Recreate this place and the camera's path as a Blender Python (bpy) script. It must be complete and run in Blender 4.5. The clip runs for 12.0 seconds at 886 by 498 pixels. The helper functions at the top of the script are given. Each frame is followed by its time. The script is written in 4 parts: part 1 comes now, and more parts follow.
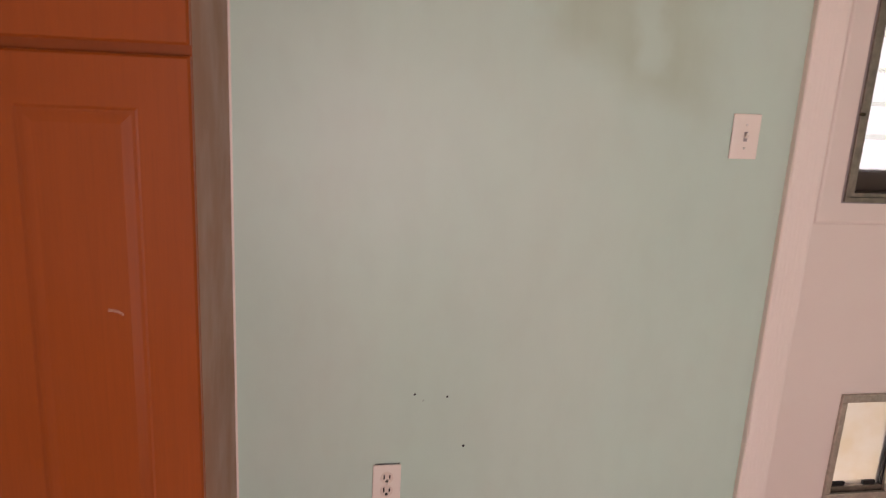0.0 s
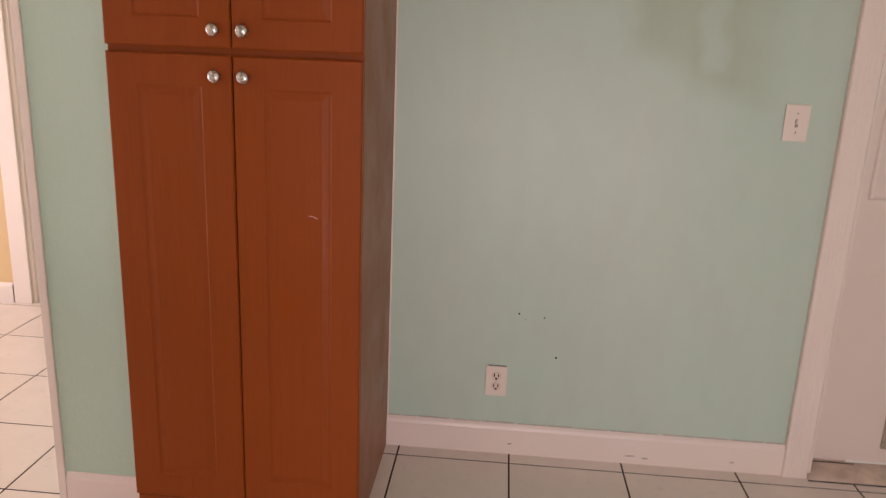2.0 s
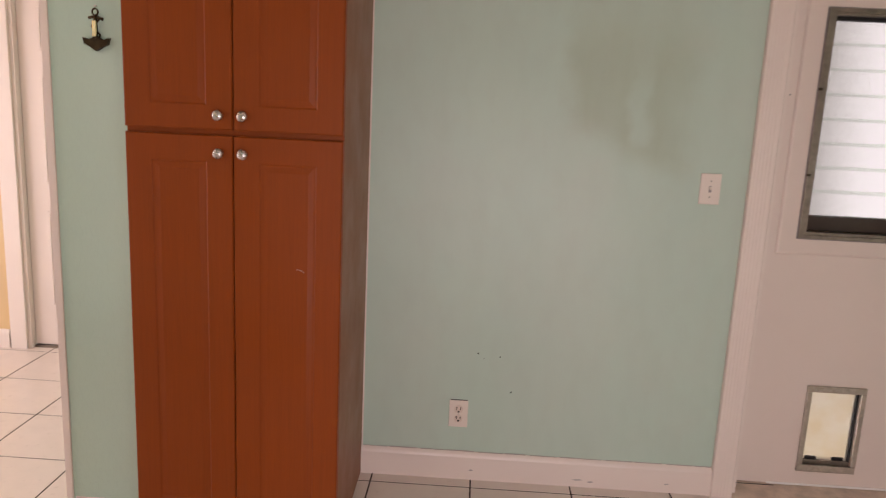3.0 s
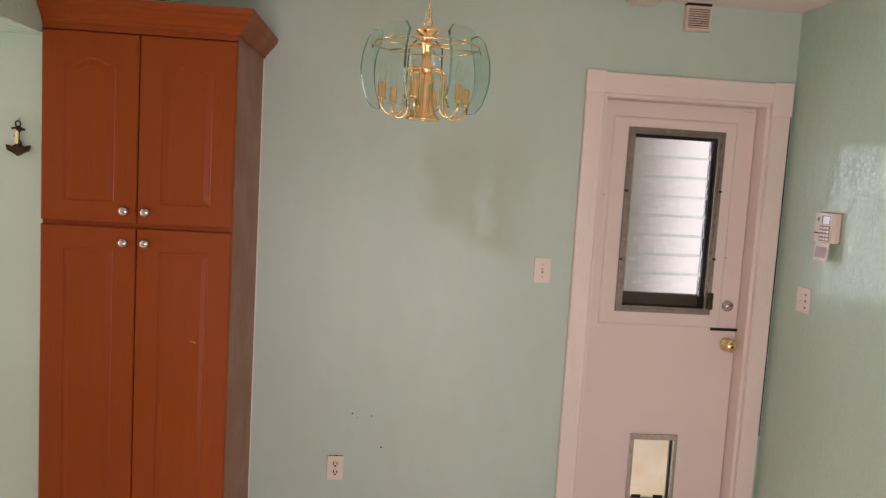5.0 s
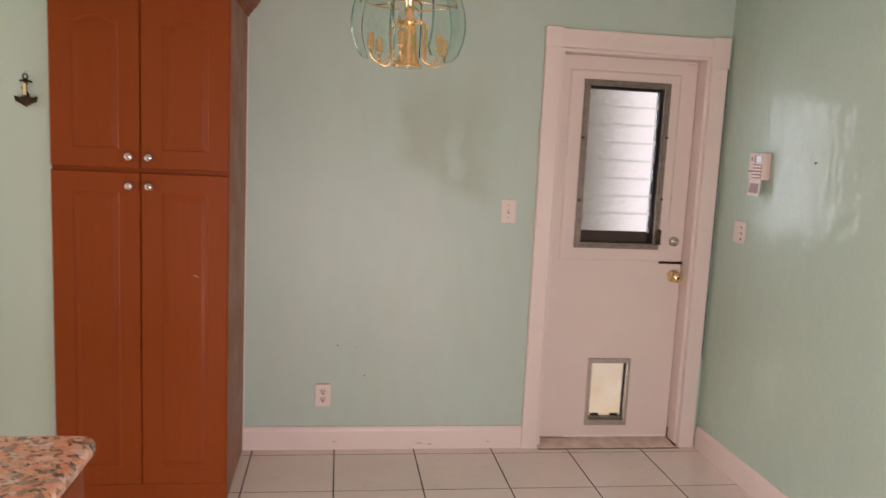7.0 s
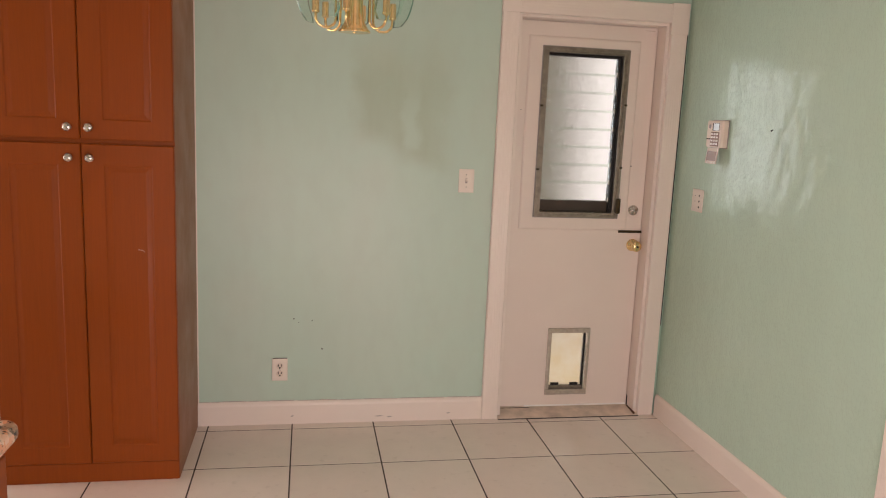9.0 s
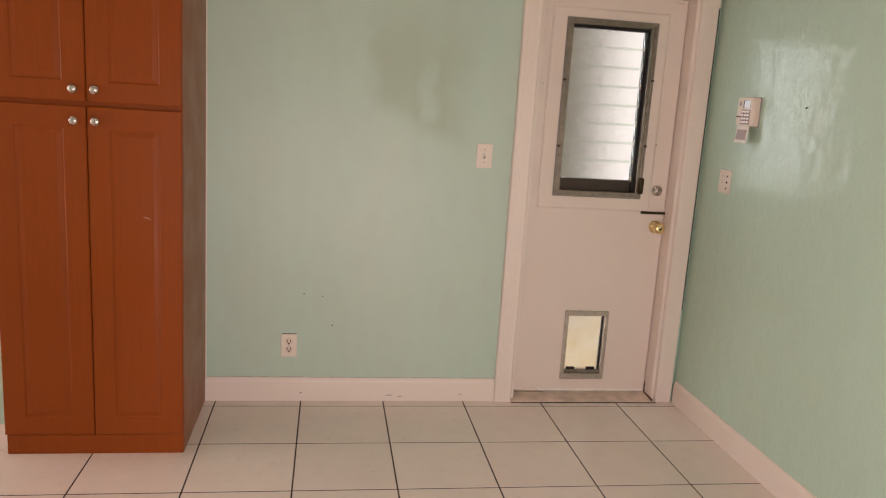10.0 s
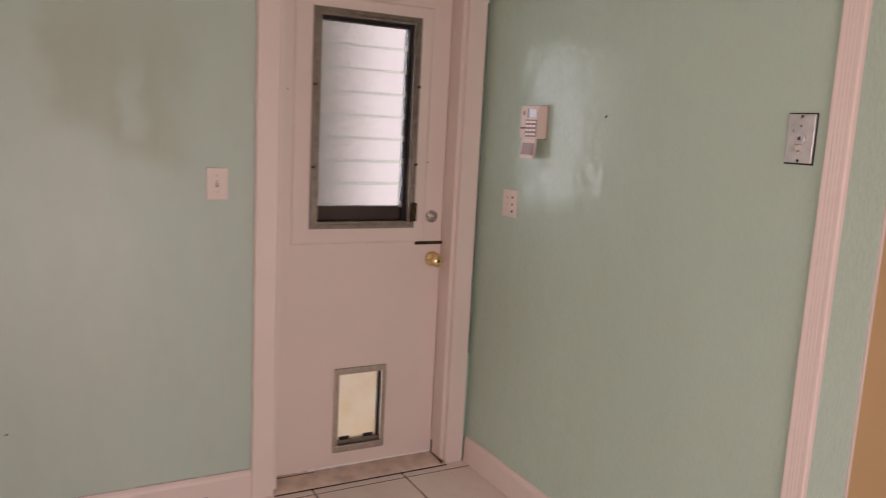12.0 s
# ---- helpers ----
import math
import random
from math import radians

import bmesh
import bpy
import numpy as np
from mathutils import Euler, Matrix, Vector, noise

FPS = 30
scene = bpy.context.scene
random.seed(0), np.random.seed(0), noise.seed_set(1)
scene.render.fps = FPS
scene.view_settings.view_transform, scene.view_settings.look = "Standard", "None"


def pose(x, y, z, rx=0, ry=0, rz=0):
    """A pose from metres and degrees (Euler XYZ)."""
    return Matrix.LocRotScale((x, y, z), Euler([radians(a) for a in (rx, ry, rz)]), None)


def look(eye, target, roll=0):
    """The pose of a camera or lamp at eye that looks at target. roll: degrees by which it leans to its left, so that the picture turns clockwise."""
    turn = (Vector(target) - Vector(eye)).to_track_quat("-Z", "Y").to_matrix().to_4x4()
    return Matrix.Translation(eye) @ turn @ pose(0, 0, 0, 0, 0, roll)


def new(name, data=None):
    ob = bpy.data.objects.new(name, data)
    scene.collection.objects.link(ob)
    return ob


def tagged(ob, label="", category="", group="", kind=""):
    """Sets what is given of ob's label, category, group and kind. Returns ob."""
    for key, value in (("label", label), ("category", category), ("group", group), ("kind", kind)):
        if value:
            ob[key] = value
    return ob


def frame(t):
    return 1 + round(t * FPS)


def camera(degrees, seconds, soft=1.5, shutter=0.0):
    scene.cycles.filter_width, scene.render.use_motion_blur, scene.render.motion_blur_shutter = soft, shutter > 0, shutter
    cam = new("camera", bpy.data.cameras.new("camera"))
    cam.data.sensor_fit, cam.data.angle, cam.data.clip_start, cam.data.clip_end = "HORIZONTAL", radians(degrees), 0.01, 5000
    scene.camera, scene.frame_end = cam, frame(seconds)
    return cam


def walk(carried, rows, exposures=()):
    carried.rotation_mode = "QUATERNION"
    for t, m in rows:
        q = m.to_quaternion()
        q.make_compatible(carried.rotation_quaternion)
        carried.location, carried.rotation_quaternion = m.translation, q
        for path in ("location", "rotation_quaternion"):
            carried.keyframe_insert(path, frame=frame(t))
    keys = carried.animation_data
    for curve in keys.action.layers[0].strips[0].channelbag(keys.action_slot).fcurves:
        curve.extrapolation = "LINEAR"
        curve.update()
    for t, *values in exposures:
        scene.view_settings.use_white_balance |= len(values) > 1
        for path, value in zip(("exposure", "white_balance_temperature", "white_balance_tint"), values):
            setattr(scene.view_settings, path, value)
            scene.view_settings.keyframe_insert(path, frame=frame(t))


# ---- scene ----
cam = camera(60.5, 12.0, soft=1.1, shutter=0.4)
PATH = [
    (0, (-2.213, -1.813, 1.412), (-1.866, 0.092, 0.91), 3.0),
    (0.5, (-2.092, -1.978, 1.366), (-1.981, -0.054, 0.832), 4.6),
    (1, (-2.043, -2.12, 1.375), (-2.103, -0.219, 0.758), 3.4),
    (1.5, (-2.05, -2.319, 1.38), (-2.143, -0.425, 0.745), 1.9),
    (2, (-2.03, -2.519, 1.432), (-2.171, -0.592, 0.915), 2.4),
    (2.5, (-1.966, -2.713, 1.476), (-2.126, -0.77, 1.03), 3.3),
    (2.7, (-1.972, -2.789, 1.501), (-2.109, -0.84, 1.076), 3.1),
    (4.3, (-2.003, -3.193, 1.631), (-1.857, -1.217, 1.36), 2.8),
    (4.5, (-1.928, -3.259, 1.623), (-1.8, -1.277, 1.382), 3.4),
    (5, (-1.837, -3.401, 1.638), (-1.68, -1.416, 1.449), 3.4),
    (5.5, (-1.809, -3.495, 1.638), (-1.643, -1.507, 1.493), 2.3),
    (6, (-1.875, -3.561, 1.625), (-1.759, -1.571, 1.469), 1.6),
    (6.5, (-1.915, -3.672, 1.58), (-1.797, -1.685, 1.379), 1.7),
    (7, (-1.96, -3.726, 1.538), (-1.681, -1.764, 1.275), 2.7),
    (7.2, (-1.948, -3.732, 1.537), (-1.636, -1.779, 1.244), 3.1),
    (9, (-1.886, -3.681, 1.536), (-1.53, -1.742, 1.199), 2.5),
    (9.5, (-1.865, -3.649, 1.518), (-1.522, -1.708, 1.174), 3.1),
    (10, (-1.845, -3.583, 1.486), (-1.539, -1.644, 1.104), 3.6),
    (10.5, (-1.872, -3.397, 1.494), (-1.554, -1.464, 1.092), 1.5),
    (11, (-1.853, -3.204, 1.512), (-1.39, -1.297, 1.127), 0.5),
    (11.5, (-1.802, -3.002, 1.487), (-1.069, -1.172, 1.151), 3.1),
    (12, (-1.698, -2.814, 1.476), (-0.751, -1.08, 1.166), 3.0),
]
EXPOSURES = [(0.0, -0.24, 6850, 35), (1.0, -0.19, 6800, 34), (2.5, -0.48, 6800, 29), (4.5, -0.38, 6800, 29), (7.0, -0.34, 6800, 31),
             (9.0, -0.33, 7150, 24), (10.5, -0.30, 7150, 23), (11.2, -0.38, 7000, 25), (12.0, -0.66, 7000, 36)]
walk(cam, [(t, look(eye, target, roll)) for t, eye, target, roll in PATH], EXPOSURES)

# ---- world, sun, lamps ----
world = bpy.data.worlds.new("sky")
scene.world = world
world.use_nodes = True
wn = world.node_tree.nodes
sky = wn.new("ShaderNodeTexSky")
sky.sky_type = 'NISHITA'
sky.sun_disc = False
sky.sun_elevation = radians(48)
sky.sun_rotation = radians(90)
wn["Background"].inputs["Strength"].default_value = 0.1
world.node_tree.links.new(sky.outputs["Color"], wn["Background"].inputs["Color"])

sun = new("sun", bpy.data.lights.new("sun", 'SUN'))
sun.data.energy, sun.data.angle, sun.data.color = 2.0, radians(8), (1.0, 0.95, 0.88)
sun.matrix_world = look((6, -2, 7), (0, -2, 0.3))


def opening_lamp(name, eye, target, w, h, watts, colour):
    """Area lamp standing in for daylight at a wall opening."""
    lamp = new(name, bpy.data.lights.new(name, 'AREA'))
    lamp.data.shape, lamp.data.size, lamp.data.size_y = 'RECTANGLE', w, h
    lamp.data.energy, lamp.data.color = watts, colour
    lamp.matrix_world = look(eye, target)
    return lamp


opening_lamp("window_light_kitchen", (-1.75, -4.58, 0.62), (-1.75, 0, 0.2), 2.25, 1.2, 71, (1.0, 0.95, 0.93))
# unseen sources, added to brighten the hall, the east wall and the east room
opening_lamp("window_light_hall", (-6.18, -0.5, 1.08), (-3.0, -0.9, 0.8), 1.8, 2.0, 76, (1.0, 0.97, 0.94))
opening_lamp("window_light_hall_south", (-4.7, -2.18, 1.05), (-4.5, 1.0, 0.9), 1.8, 2.0, 7, (0.92, 1.0, 0.98))
opening_lamp("window_light_east_room", (1.7, -4.58, 1.2), (1.2, 0, 0.6), 1.4, 1.6, 16, (1.0, 0.96, 0.92))

# ---- dimensions ----
CEIL = 2.47
PITCH = 0.404            # floor tile and joint
TX, TY = -1.941, -0.077  # one joint crossing
HEAD = 2.06              # underside of the wall openings


# ---- mesh helpers ----
def box(x0, x1, y0, y1, z0, z1, bevel=0.0, seg=2, bm=None):
    """A block, its edges rounded by bevel, added to bm if given."""
    b = bmesh.new()
    bmesh.ops.create_cube(b, size=1)
    for v in b.verts:
        v.co = Vector((x0 + (v.co.x + .5) * (x1 - x0), y0 + (v.co.y + .5) * (y1 - y0), z0 + (v.co.z + .5) * (z1 - z0)))
    if bevel:
        bmesh.ops.bevel(b, geom=b.edges[:], offset=bevel, segments=seg, profile=0.6, affect='EDGES')
    return merge(bm, b) if bm else b


def merge(a, b):
    me = bpy.data.meshes.new("tmp")
    b.to_mesh(me)
    b.free()
    a.from_mesh(me)
    bpy.data.meshes.remove(me)
    return a


def lathe(profile, centre, axis=(0, 0, 1), seg=24, bm=None):
    """Turned body: profile of (radius, height) along axis from centre."""
    b = bmesh.new()
    turn = Vector((0, 0, 1)).rotation_difference(Vector(axis)).to_matrix()
    rings = []
    for r, h in profile:
        rings.append([b.verts.new(turn @ Vector((r * math.cos(2 * math.pi * k / seg), r * math.sin(2 * math.pi * k / seg), h)) + Vector(centre)) for k in range(seg)])
    for lo, hi in zip(rings, rings[1:]):
        for k in range(seg):
            b.faces.new((lo[k], lo[(k + 1) % seg], hi[(k + 1) % seg], hi[k]))
    b.faces.new(rings[0][::-1])
    b.faces.new(rings[-1])
    for f in b.faces:
        f.smooth = len(f.verts) == 4
    return merge(bm, b) if bm else b


def tube(points, radius, seg=10, closed=False, bm=None):
    """Round bar along a line of points."""
    b = bmesh.new()
    pts = [Vector(p) for p in points]
    n = len(pts)
    rings = []
    for i, p in enumerate(pts):
        a = pts[(i - 1) % n] if closed or i else p
        c = pts[(i + 1) % n] if closed or i < n - 1 else p
        way = (c - a).normalized()
        side = way.cross(Vector((0.13, 0.21, 0.97)))
        side = (side if side.length > 1e-3 else way.cross(Vector((1, 0, 0)))).normalized()
        up = side.cross(way)
        rings.append([b.verts.new(p + radius * (math.cos(2 * math.pi * k / seg) * side + math.sin(2 * math.pi * k / seg) * up)) for k in range(seg)])
    pairs = list(zip(rings, rings[1:])) + ([(rings[-1], rings[0])] if closed else [])
    for lo, hi in pairs:
        for k in range(seg):
            b.faces.new((lo[k], lo[(k + 1) % seg], hi[(k + 1) % seg], hi[k])).smooth = True
    if not closed:
        b.faces.new(rings[0][::-1])
        b.faces.new(rings[-1])
    bmesh.ops.recalc_face_normals(b, faces=b.faces[:])
    return merge(bm, b) if bm else b


def prism(outline, axis, lo, hi, bm=None):
    """Outline of 2D points pushed along x, y or z from lo to hi."""
    b = bmesh.new()

    def at(p, h):
        return {'x': (h, p[0], p[1]), 'y': (p[0], h, p[1]), 'z': (p[0], p[1], h)}[axis]
    low = [b.verts.new(at(p, lo)) for p in outline]
    top = [b.verts.new(at(p, hi)) for p in outline]
    n = len(outline)
    for k in range(n):
        b.faces.new((low[k], low[(k + 1) % n], top[(k + 1) % n], top[k]))
    b.faces.new(low[::-1])
    b.faces.new(top)
    bmesh.ops.recalc_face_normals(b, faces=b.faces[:])
    return merge(bm, b) if bm else b


ORIGIN = {}


def finish(bm, name, material, origin):
    bmesh.ops.translate(bm, verts=bm.verts[:], vec=-Vector(origin))
    me = bpy.data.meshes.new(name)
    bm.to_mesh(me)
    bm.free()
    me.materials.append(material)
    return me


def thing(name, base, label="", category="", group="", kind=""):
    ob = new(name)
    ob.location = base
    ob.empty_display_size = 0.05
    ORIGIN[ob] = Vector(base)
    return tagged(ob, label, category, group, kind)


def part(name, bm, material, parent, label=""):
    ob = new(name, finish(bm, name, material, ORIGIN[parent]))
    ob.parent = parent
    ORIGIN[ob] = ORIGIN[parent]
    return tagged(ob, label)


def solid(name, bm, material, base=(0, 0, 0), label="", category="", group="", kind=""):
    ob = new(name, finish(bm, name, material, base))
    ob.location = base
    ORIGIN[ob] = Vector(base)
    return tagged(ob, label, category, group, kind)


# ---- materials ----
def srgb(r, g, b):
    return tuple(((c / 255) / 12.92 if c / 255 <= 0.04045 else ((c / 255 + 0.055) / 1.055) ** 2.4) for c in (r, g, b)) + (1.0,)


class Nodes:
    """A small builder of node materials."""

    def __init__(self, name, rough=0.5, metal=0.0):
        self.m = bpy.data.materials.new(name)
        self.m.use_nodes = True
        self.t = self.m.node_tree
        self.b = self.t.nodes["Principled BSDF"]
        self.b.inputs["Roughness"].default_value = rough
        self.b.inputs["Metallic"].default_value = metal
        self.co = self.node("ShaderNodeNewGeometry").outputs["Position"]

    def node(self, kind, **values):
        n = self.t.nodes.new(kind)
        for k, v in values.items():
            n.inputs[k].default_value = v
        return n

    def link(self, a, b):
        self.t.links.new(a, b)

    def stretch(self, sx, sy, sz):
        n = self.node("ShaderNodeMapping")
        n.inputs["Scale"].default_value = (sx, sy, sz)
        self.link(self.co, n.inputs["Vector"])
        return n.outputs["Vector"]

    def noise(self, scale, detail=3, rough=0.55, at=None, distortion=0.0):
        n = self.node("ShaderNodeTexNoise", Scale=scale, Detail=detail, Roughness=rough, Distortion=distortion)
        self.link(at or self.co, n.inputs["Vector"])
        return n.outputs["Fac"]

    def ramp(self, fac, *stops):
        n = self.node("ShaderNodeValToRGB")
        while len(n.color_ramp.elements) < len(stops):
            n.color_ramp.elements.new(0.5)
        for e, (p, c) in zip(n.color_ramp.elements, stops):
            e.position, e.color = p, c if len(c) == 4 else (*c, 1)
        self.link(fac, n.inputs["Fac"])
        return n.outputs["Color"]

    def mix(self, fac, a, b, blend='MIX'):
        n = self.node("ShaderNodeMix")
        n.data_type, n.blend_type = 'RGBA', blend
        for value, socket in ((fac, n.inputs[0]), (a, n.inputs[6]), (b, n.inputs[7])):
            if isinstance(value, (int, float, tuple)):
                socket.default_value = value
            else:
                self.link(value, socket)
        return n.outputs[2]

    def math(self, op, a, b=0.0, clamp=False):
        n = self.node("ShaderNodeMath")
        n.operation, n.use_clamp = op, clamp
        for value, socket in ((a, n.inputs[0]), (b, n.inputs[1])):
            if isinstance(value, (int, float)):
                socket.default_value = value
            else:
                self.link(value, socket)
        return n.outputs[0]

    def range(self, v, lo, hi, a=0.0, b=1.0):
        n = self.node("ShaderNodeMapRange")
        n.interpolation_type = 'SMOOTHSTEP'
        for key, value in (("From Min", lo), ("From Max", hi), ("To Min", a), ("To Max", b)):
            n.inputs[key].default_value = value
        self.link(v, n.inputs["Value"])
        return n.outputs["Result"]

    def xyz(self):
        n = self.node("ShaderNodeSeparateXYZ")
        self.link(self.co, n.inputs[0])
        return n.outputs

    def colour(self, c):
        self.link(c, self.b.inputs["Base Color"])
        return self

    def rough(self, r):
        self.link(r, self.b.inputs["Roughness"])
        return self

    def bump(self, height, strength, distance):
        n = self.node("ShaderNodeBump", Strength=strength, Distance=distance)
        self.link(height, n.inputs["Height"])
        self.link(n.outputs["Normal"], self.b.inputs["Normal"])
        return self


def painted(name, rgb, rough, spread=0.06, bump=0.15, scale=1.3, fine=180.0):
    """Brushed or rolled paint with faint mottling."""
    k = Nodes(name, rough)
    base = srgb(*rgb)
    dark = tuple(c * (1 - spread) for c in base[:3])
    light = tuple(min(1, c * (1 + spread)) for c in base[:3])
    c = k.ramp(k.noise(scale, 5), (0.3, dark), (0.7, light))
    k.colour(c)
    k.rough(k.range(k.noise(6, 3), 0.3, 0.7, rough * 0.85, min(1, rough * 1.15)))
    k.bump(k.noise(fine, 3), bump, 0.002)
    return k.m


def wall_paint(name, rgb, stain=False):
    """Semi-gloss mint paint over a trowelled, rolled plaster."""
    k = Nodes(name, 0.3)
    base = srgb(*rgb)
    c = k.ramp(k.noise(0.9, 4, at=k.stretch(1, 1, 0.45)), (0.3, tuple(v * 0.94 for v in base[:3])), (0.7, tuple(min(1, v * 1.04) for v in base[:3])))
    streak = k.noise(16, 4, at=k.stretch(1, 1, 0.25))
    c = k.mix(k.range(streak, 0.35, 0.7, 0.0, 0.04), c, tuple(v * 0.9 for v in base[:3]) + (1,))
    if stain:
        # an olive damp stain: upright edge on one side, slanting lower edge, rubbed paler in the middle
        x, y, z = k.xyz()
        wx = k.math('ADD', x, k.math('MULTIPLY', k.math('SUBTRACT', k.noise(5, 4), 0.5), 0.16))
        wz = k.math('ADD', z, k.math('MULTIPLY', k.math('SUBTRACT', k.noise(6, 3, 0.5), 0.5), 0.13))
        low = k.math('ADD', k.math('SUBTRACT', wz, 1.385), k.math('MULTIPLY', k.math('ADD', wx, 1.62), 0.40))
        area = k.math('MULTIPLY', k.range(low, -0.02, 0.12), k.range(wx, -1.70, -1.60))
        area = k.math('MULTIPLY', area, k.range(wx, -1.32, -1.14, 1.0, 0.0))
        area = k.math('MULTIPLY', area, k.range(wz, 1.62, 2.02, 1.0, 0.12))
        rub = k.math('MULTIPLY', k.range(k.math('ABSOLUTE', k.math('ADD', wx, 1.39)), 0.015, 0.07, 1.0, 0.0), k.range(wz, 1.36, 1.44))
        rub = k.math('MULTIPLY', rub, k.range(wz, 1.5, 1.75, 0.75, 0.2))
        streaks = k.range(k.noise(13, 3, at=k.stretch(1, 1, 0.22)), 0.3, 0.7, 0.82, 1.0)
        worn = k.math('MULTIPLY', k.math('SUBTRACT', area, k.math('MULTIPLY', area, rub)), streaks)
        c = k.mix(k.math('MULTIPLY', worn, 0.40), c, srgb(156, 162, 128))
        pale = k.range(k.noise(1.7, 4, at=k.stretch(1, 1, 0.6)), 0.42, 0.66, 0.0, 0.15)
        c = k.mix(pale, c, srgb(206, 200, 190))
        c = k.mix(k.range(k.noise(14, 4, at=k.stretch(1, 1, 0.5)), 0.4, 0.7, 0.0, 0.10), c, srgb(172, 186, 170))
    k.colour(c)
    # the gloss lies on a trowelled skin; the colour below stays even
    peel = k.noise(52 if stain else 82, 4, 0.55, k.stretch(1, 1, 0.55), 0.5)
    flats = k.range(peel, 0.45, 0.59) if stain else k.range(peel, 0.41, 0.52)
    h = k.math('ADD', flats, k.math('MULTIPLY', k.noise(210, 3), 0.6 if stain else 0.08))
    if not stain:
        h = k.math('ADD', h, k.math('MULTIPLY', k.noise(13, 2, 0.5, k.stretch(1, 1, 0.7)), 5.0))
    k.b.inputs["Roughness"].default_value = 0.75
    k.b.inputs["Specular IOR Level"].default_value = 0.0
    k.b.inputs["Coat Weight"].default_value = 0.75 if stain else 1.0
    if stain:
        k.b.inputs["Coat Roughness"].default_value = 0.32
    else:
        k.b.inputs["Coat Roughness"].default_value = 0.17
    n = k.node("ShaderNodeBump", Strength=0.2 if stain else 0.75, Distance=0.0022)
    k.link(h, n.inputs["Height"])
    k.link(n.outputs["Normal"], k.b.inputs["Coat Normal"])
    return k.m


def cabinet_film(name, rgb, rough=0.34):
    """Cherry-toned wood-grain foil, upright grain."""
    k = Nodes(name, rough)
    base = srgb(*rgb)[:3]
    grain = k.noise(9, 7, 0.65, k.stretch(9, 9, 0.35), 0.5)
    pores = k.noise(60, 3, 0.6, k.stretch(8, 8, 0.25))
    c = k.ramp(grain, (0.25, tuple(v * 0.90 for v in base)), (0.55, base), (0.8, tuple(v * 1.06 for v in base)))
    c = k.mix(k.range(pores, 0.5, 0.72, 0, 0.16), c, tuple(v * 0.62 for v in base) + (1,))
    k.colour(c)
    k.b.inputs["Specular IOR Level"].default_value = 0.22
    k.rough(k.range(k.noise(5, 4), 0.3, 0.7, rough * 0.85, rough * 1.2))
    k.bump(pores, 0.05, 0.0008)
    return k.m


def metal(name, rgb, rough, wear=0.15):
    k = Nodes(name, rough, 1.0)
    base = srgb(*rgb)[:3]
    k.colour(k.ramp(k.noise(35, 5), (0.3, tuple(v * (1 - wear) for v in base)), (0.7, base)))
    k.rough(k.range(k.noise(60, 4), 0.3, 0.7, rough * 0.7, min(1, rough * 1.4)))
    k.bump(k.noise(300, 2), 0.04, 0.0005)
    return k.m


def glass(name, rgb, rough, ior=1.5, ripple=0.0, scale=60):
    k = Nodes(name, rough)
    k.b.inputs["Base Color"].default_value = srgb(*rgb)
    k.b.inputs["Transmission Weight"].default_value = 1.0
    k.b.inputs["IOR"].default_value = ior
    if ripple:
        k.bump(k.noise(scale, 3, distortion=0.8), ripple, 0.002)
    return k.m


MINT = wall_paint("mint_wall_paint", (185, 212, 194))
MINT_WORN = wall_paint("mint_wall_paint_scrubbed", (188, 212, 197), True)
TAN = painted("tan_wall_paint", (222, 190, 140), 0.45)
CEILING = painted("ceiling_paint", (238, 225, 217), 0.8, 0.03, 0.25, 1.1, 120)
TRIM = painted("white_trim_gloss", (236, 222, 212), 0.34, 0.02, 0.04, 2.5, 120)
DOOR_WHITE = painted("white_door_paint", (233, 218, 208), 0.36, 0.02, 0.06, 3.0, 140)
PLATE = painted("cream_plate_plastic", (232, 220, 208), 0.35, 0.02, 0.03)
PLASTIC = painted("beige_device_plastic", (222, 206, 192), 0.45, 0.03, 0.05)
GREY_PLASTIC = painted("grey_plastic", (150, 140, 138), 0.45, 0.04, 0.05)
BROWN = painted("dark_brown_rail", (66, 54, 44), 0.6, 0.15, 0.1)
DARK = painted("dark_gap", (22, 18, 16), 0.7, 0.1, 0.05)
CHERRY = cabinet_film("cherry_foil", (144, 67, 16), 0.42)
SIDE = cabinet_film("dull_side_laminate", (152, 101, 74), 0.42)
BRASS = metal("polished_brass", (252, 224, 168), 0.17)
NICKEL = metal("satin_nickel", (205, 200, 194), 0.26)
ALU = metal("weathered_aluminium", (154, 142, 130), 0.42, 0.3)
RUST = painted("rusty_dirt", (92, 58, 40), 0.8, 0.3, 0.2, 40)
LIGHT_SLIT = painted("white_light_slit", (246, 242, 238), 0.3, 0.02, 0.02)
PET_ALU = metal("dull_light_aluminium", (196, 186, 174), 0.5, 0.18)
SILL = painted("worn_beige_sill", (216, 196, 180), 0.5, 0.22, 0.2, 14, 60)
WORN = painted("worn_threshold_wood", (118, 100, 84), 0.6, 0.25, 0.2, 14, 60)
SCUFF = painted("grey_scuff", (190, 178, 172), 0.6, 0.15, 0.05, 40)
STEEL = metal("chromed_steel_plate", (232, 232, 232), 0.38)
BRONZE = metal("aged_bronze", (84, 72, 54), 0.5, 0.5)
CHANDELIER_GLASS = glass("clear_bevelled_glass", (238, 250, 246), 0.0, 1.30)
GLASS_EDGE = glass("green_glass_edge", (128, 190, 174), 0.06)
GLASS_EDGE.node_tree.nodes["Principled BSDF"].inputs["Transmission Weight"].default_value = 0.88
CLEAR = glass("clear_bulb_glass", (252, 252, 250), 0.0, 1.07)
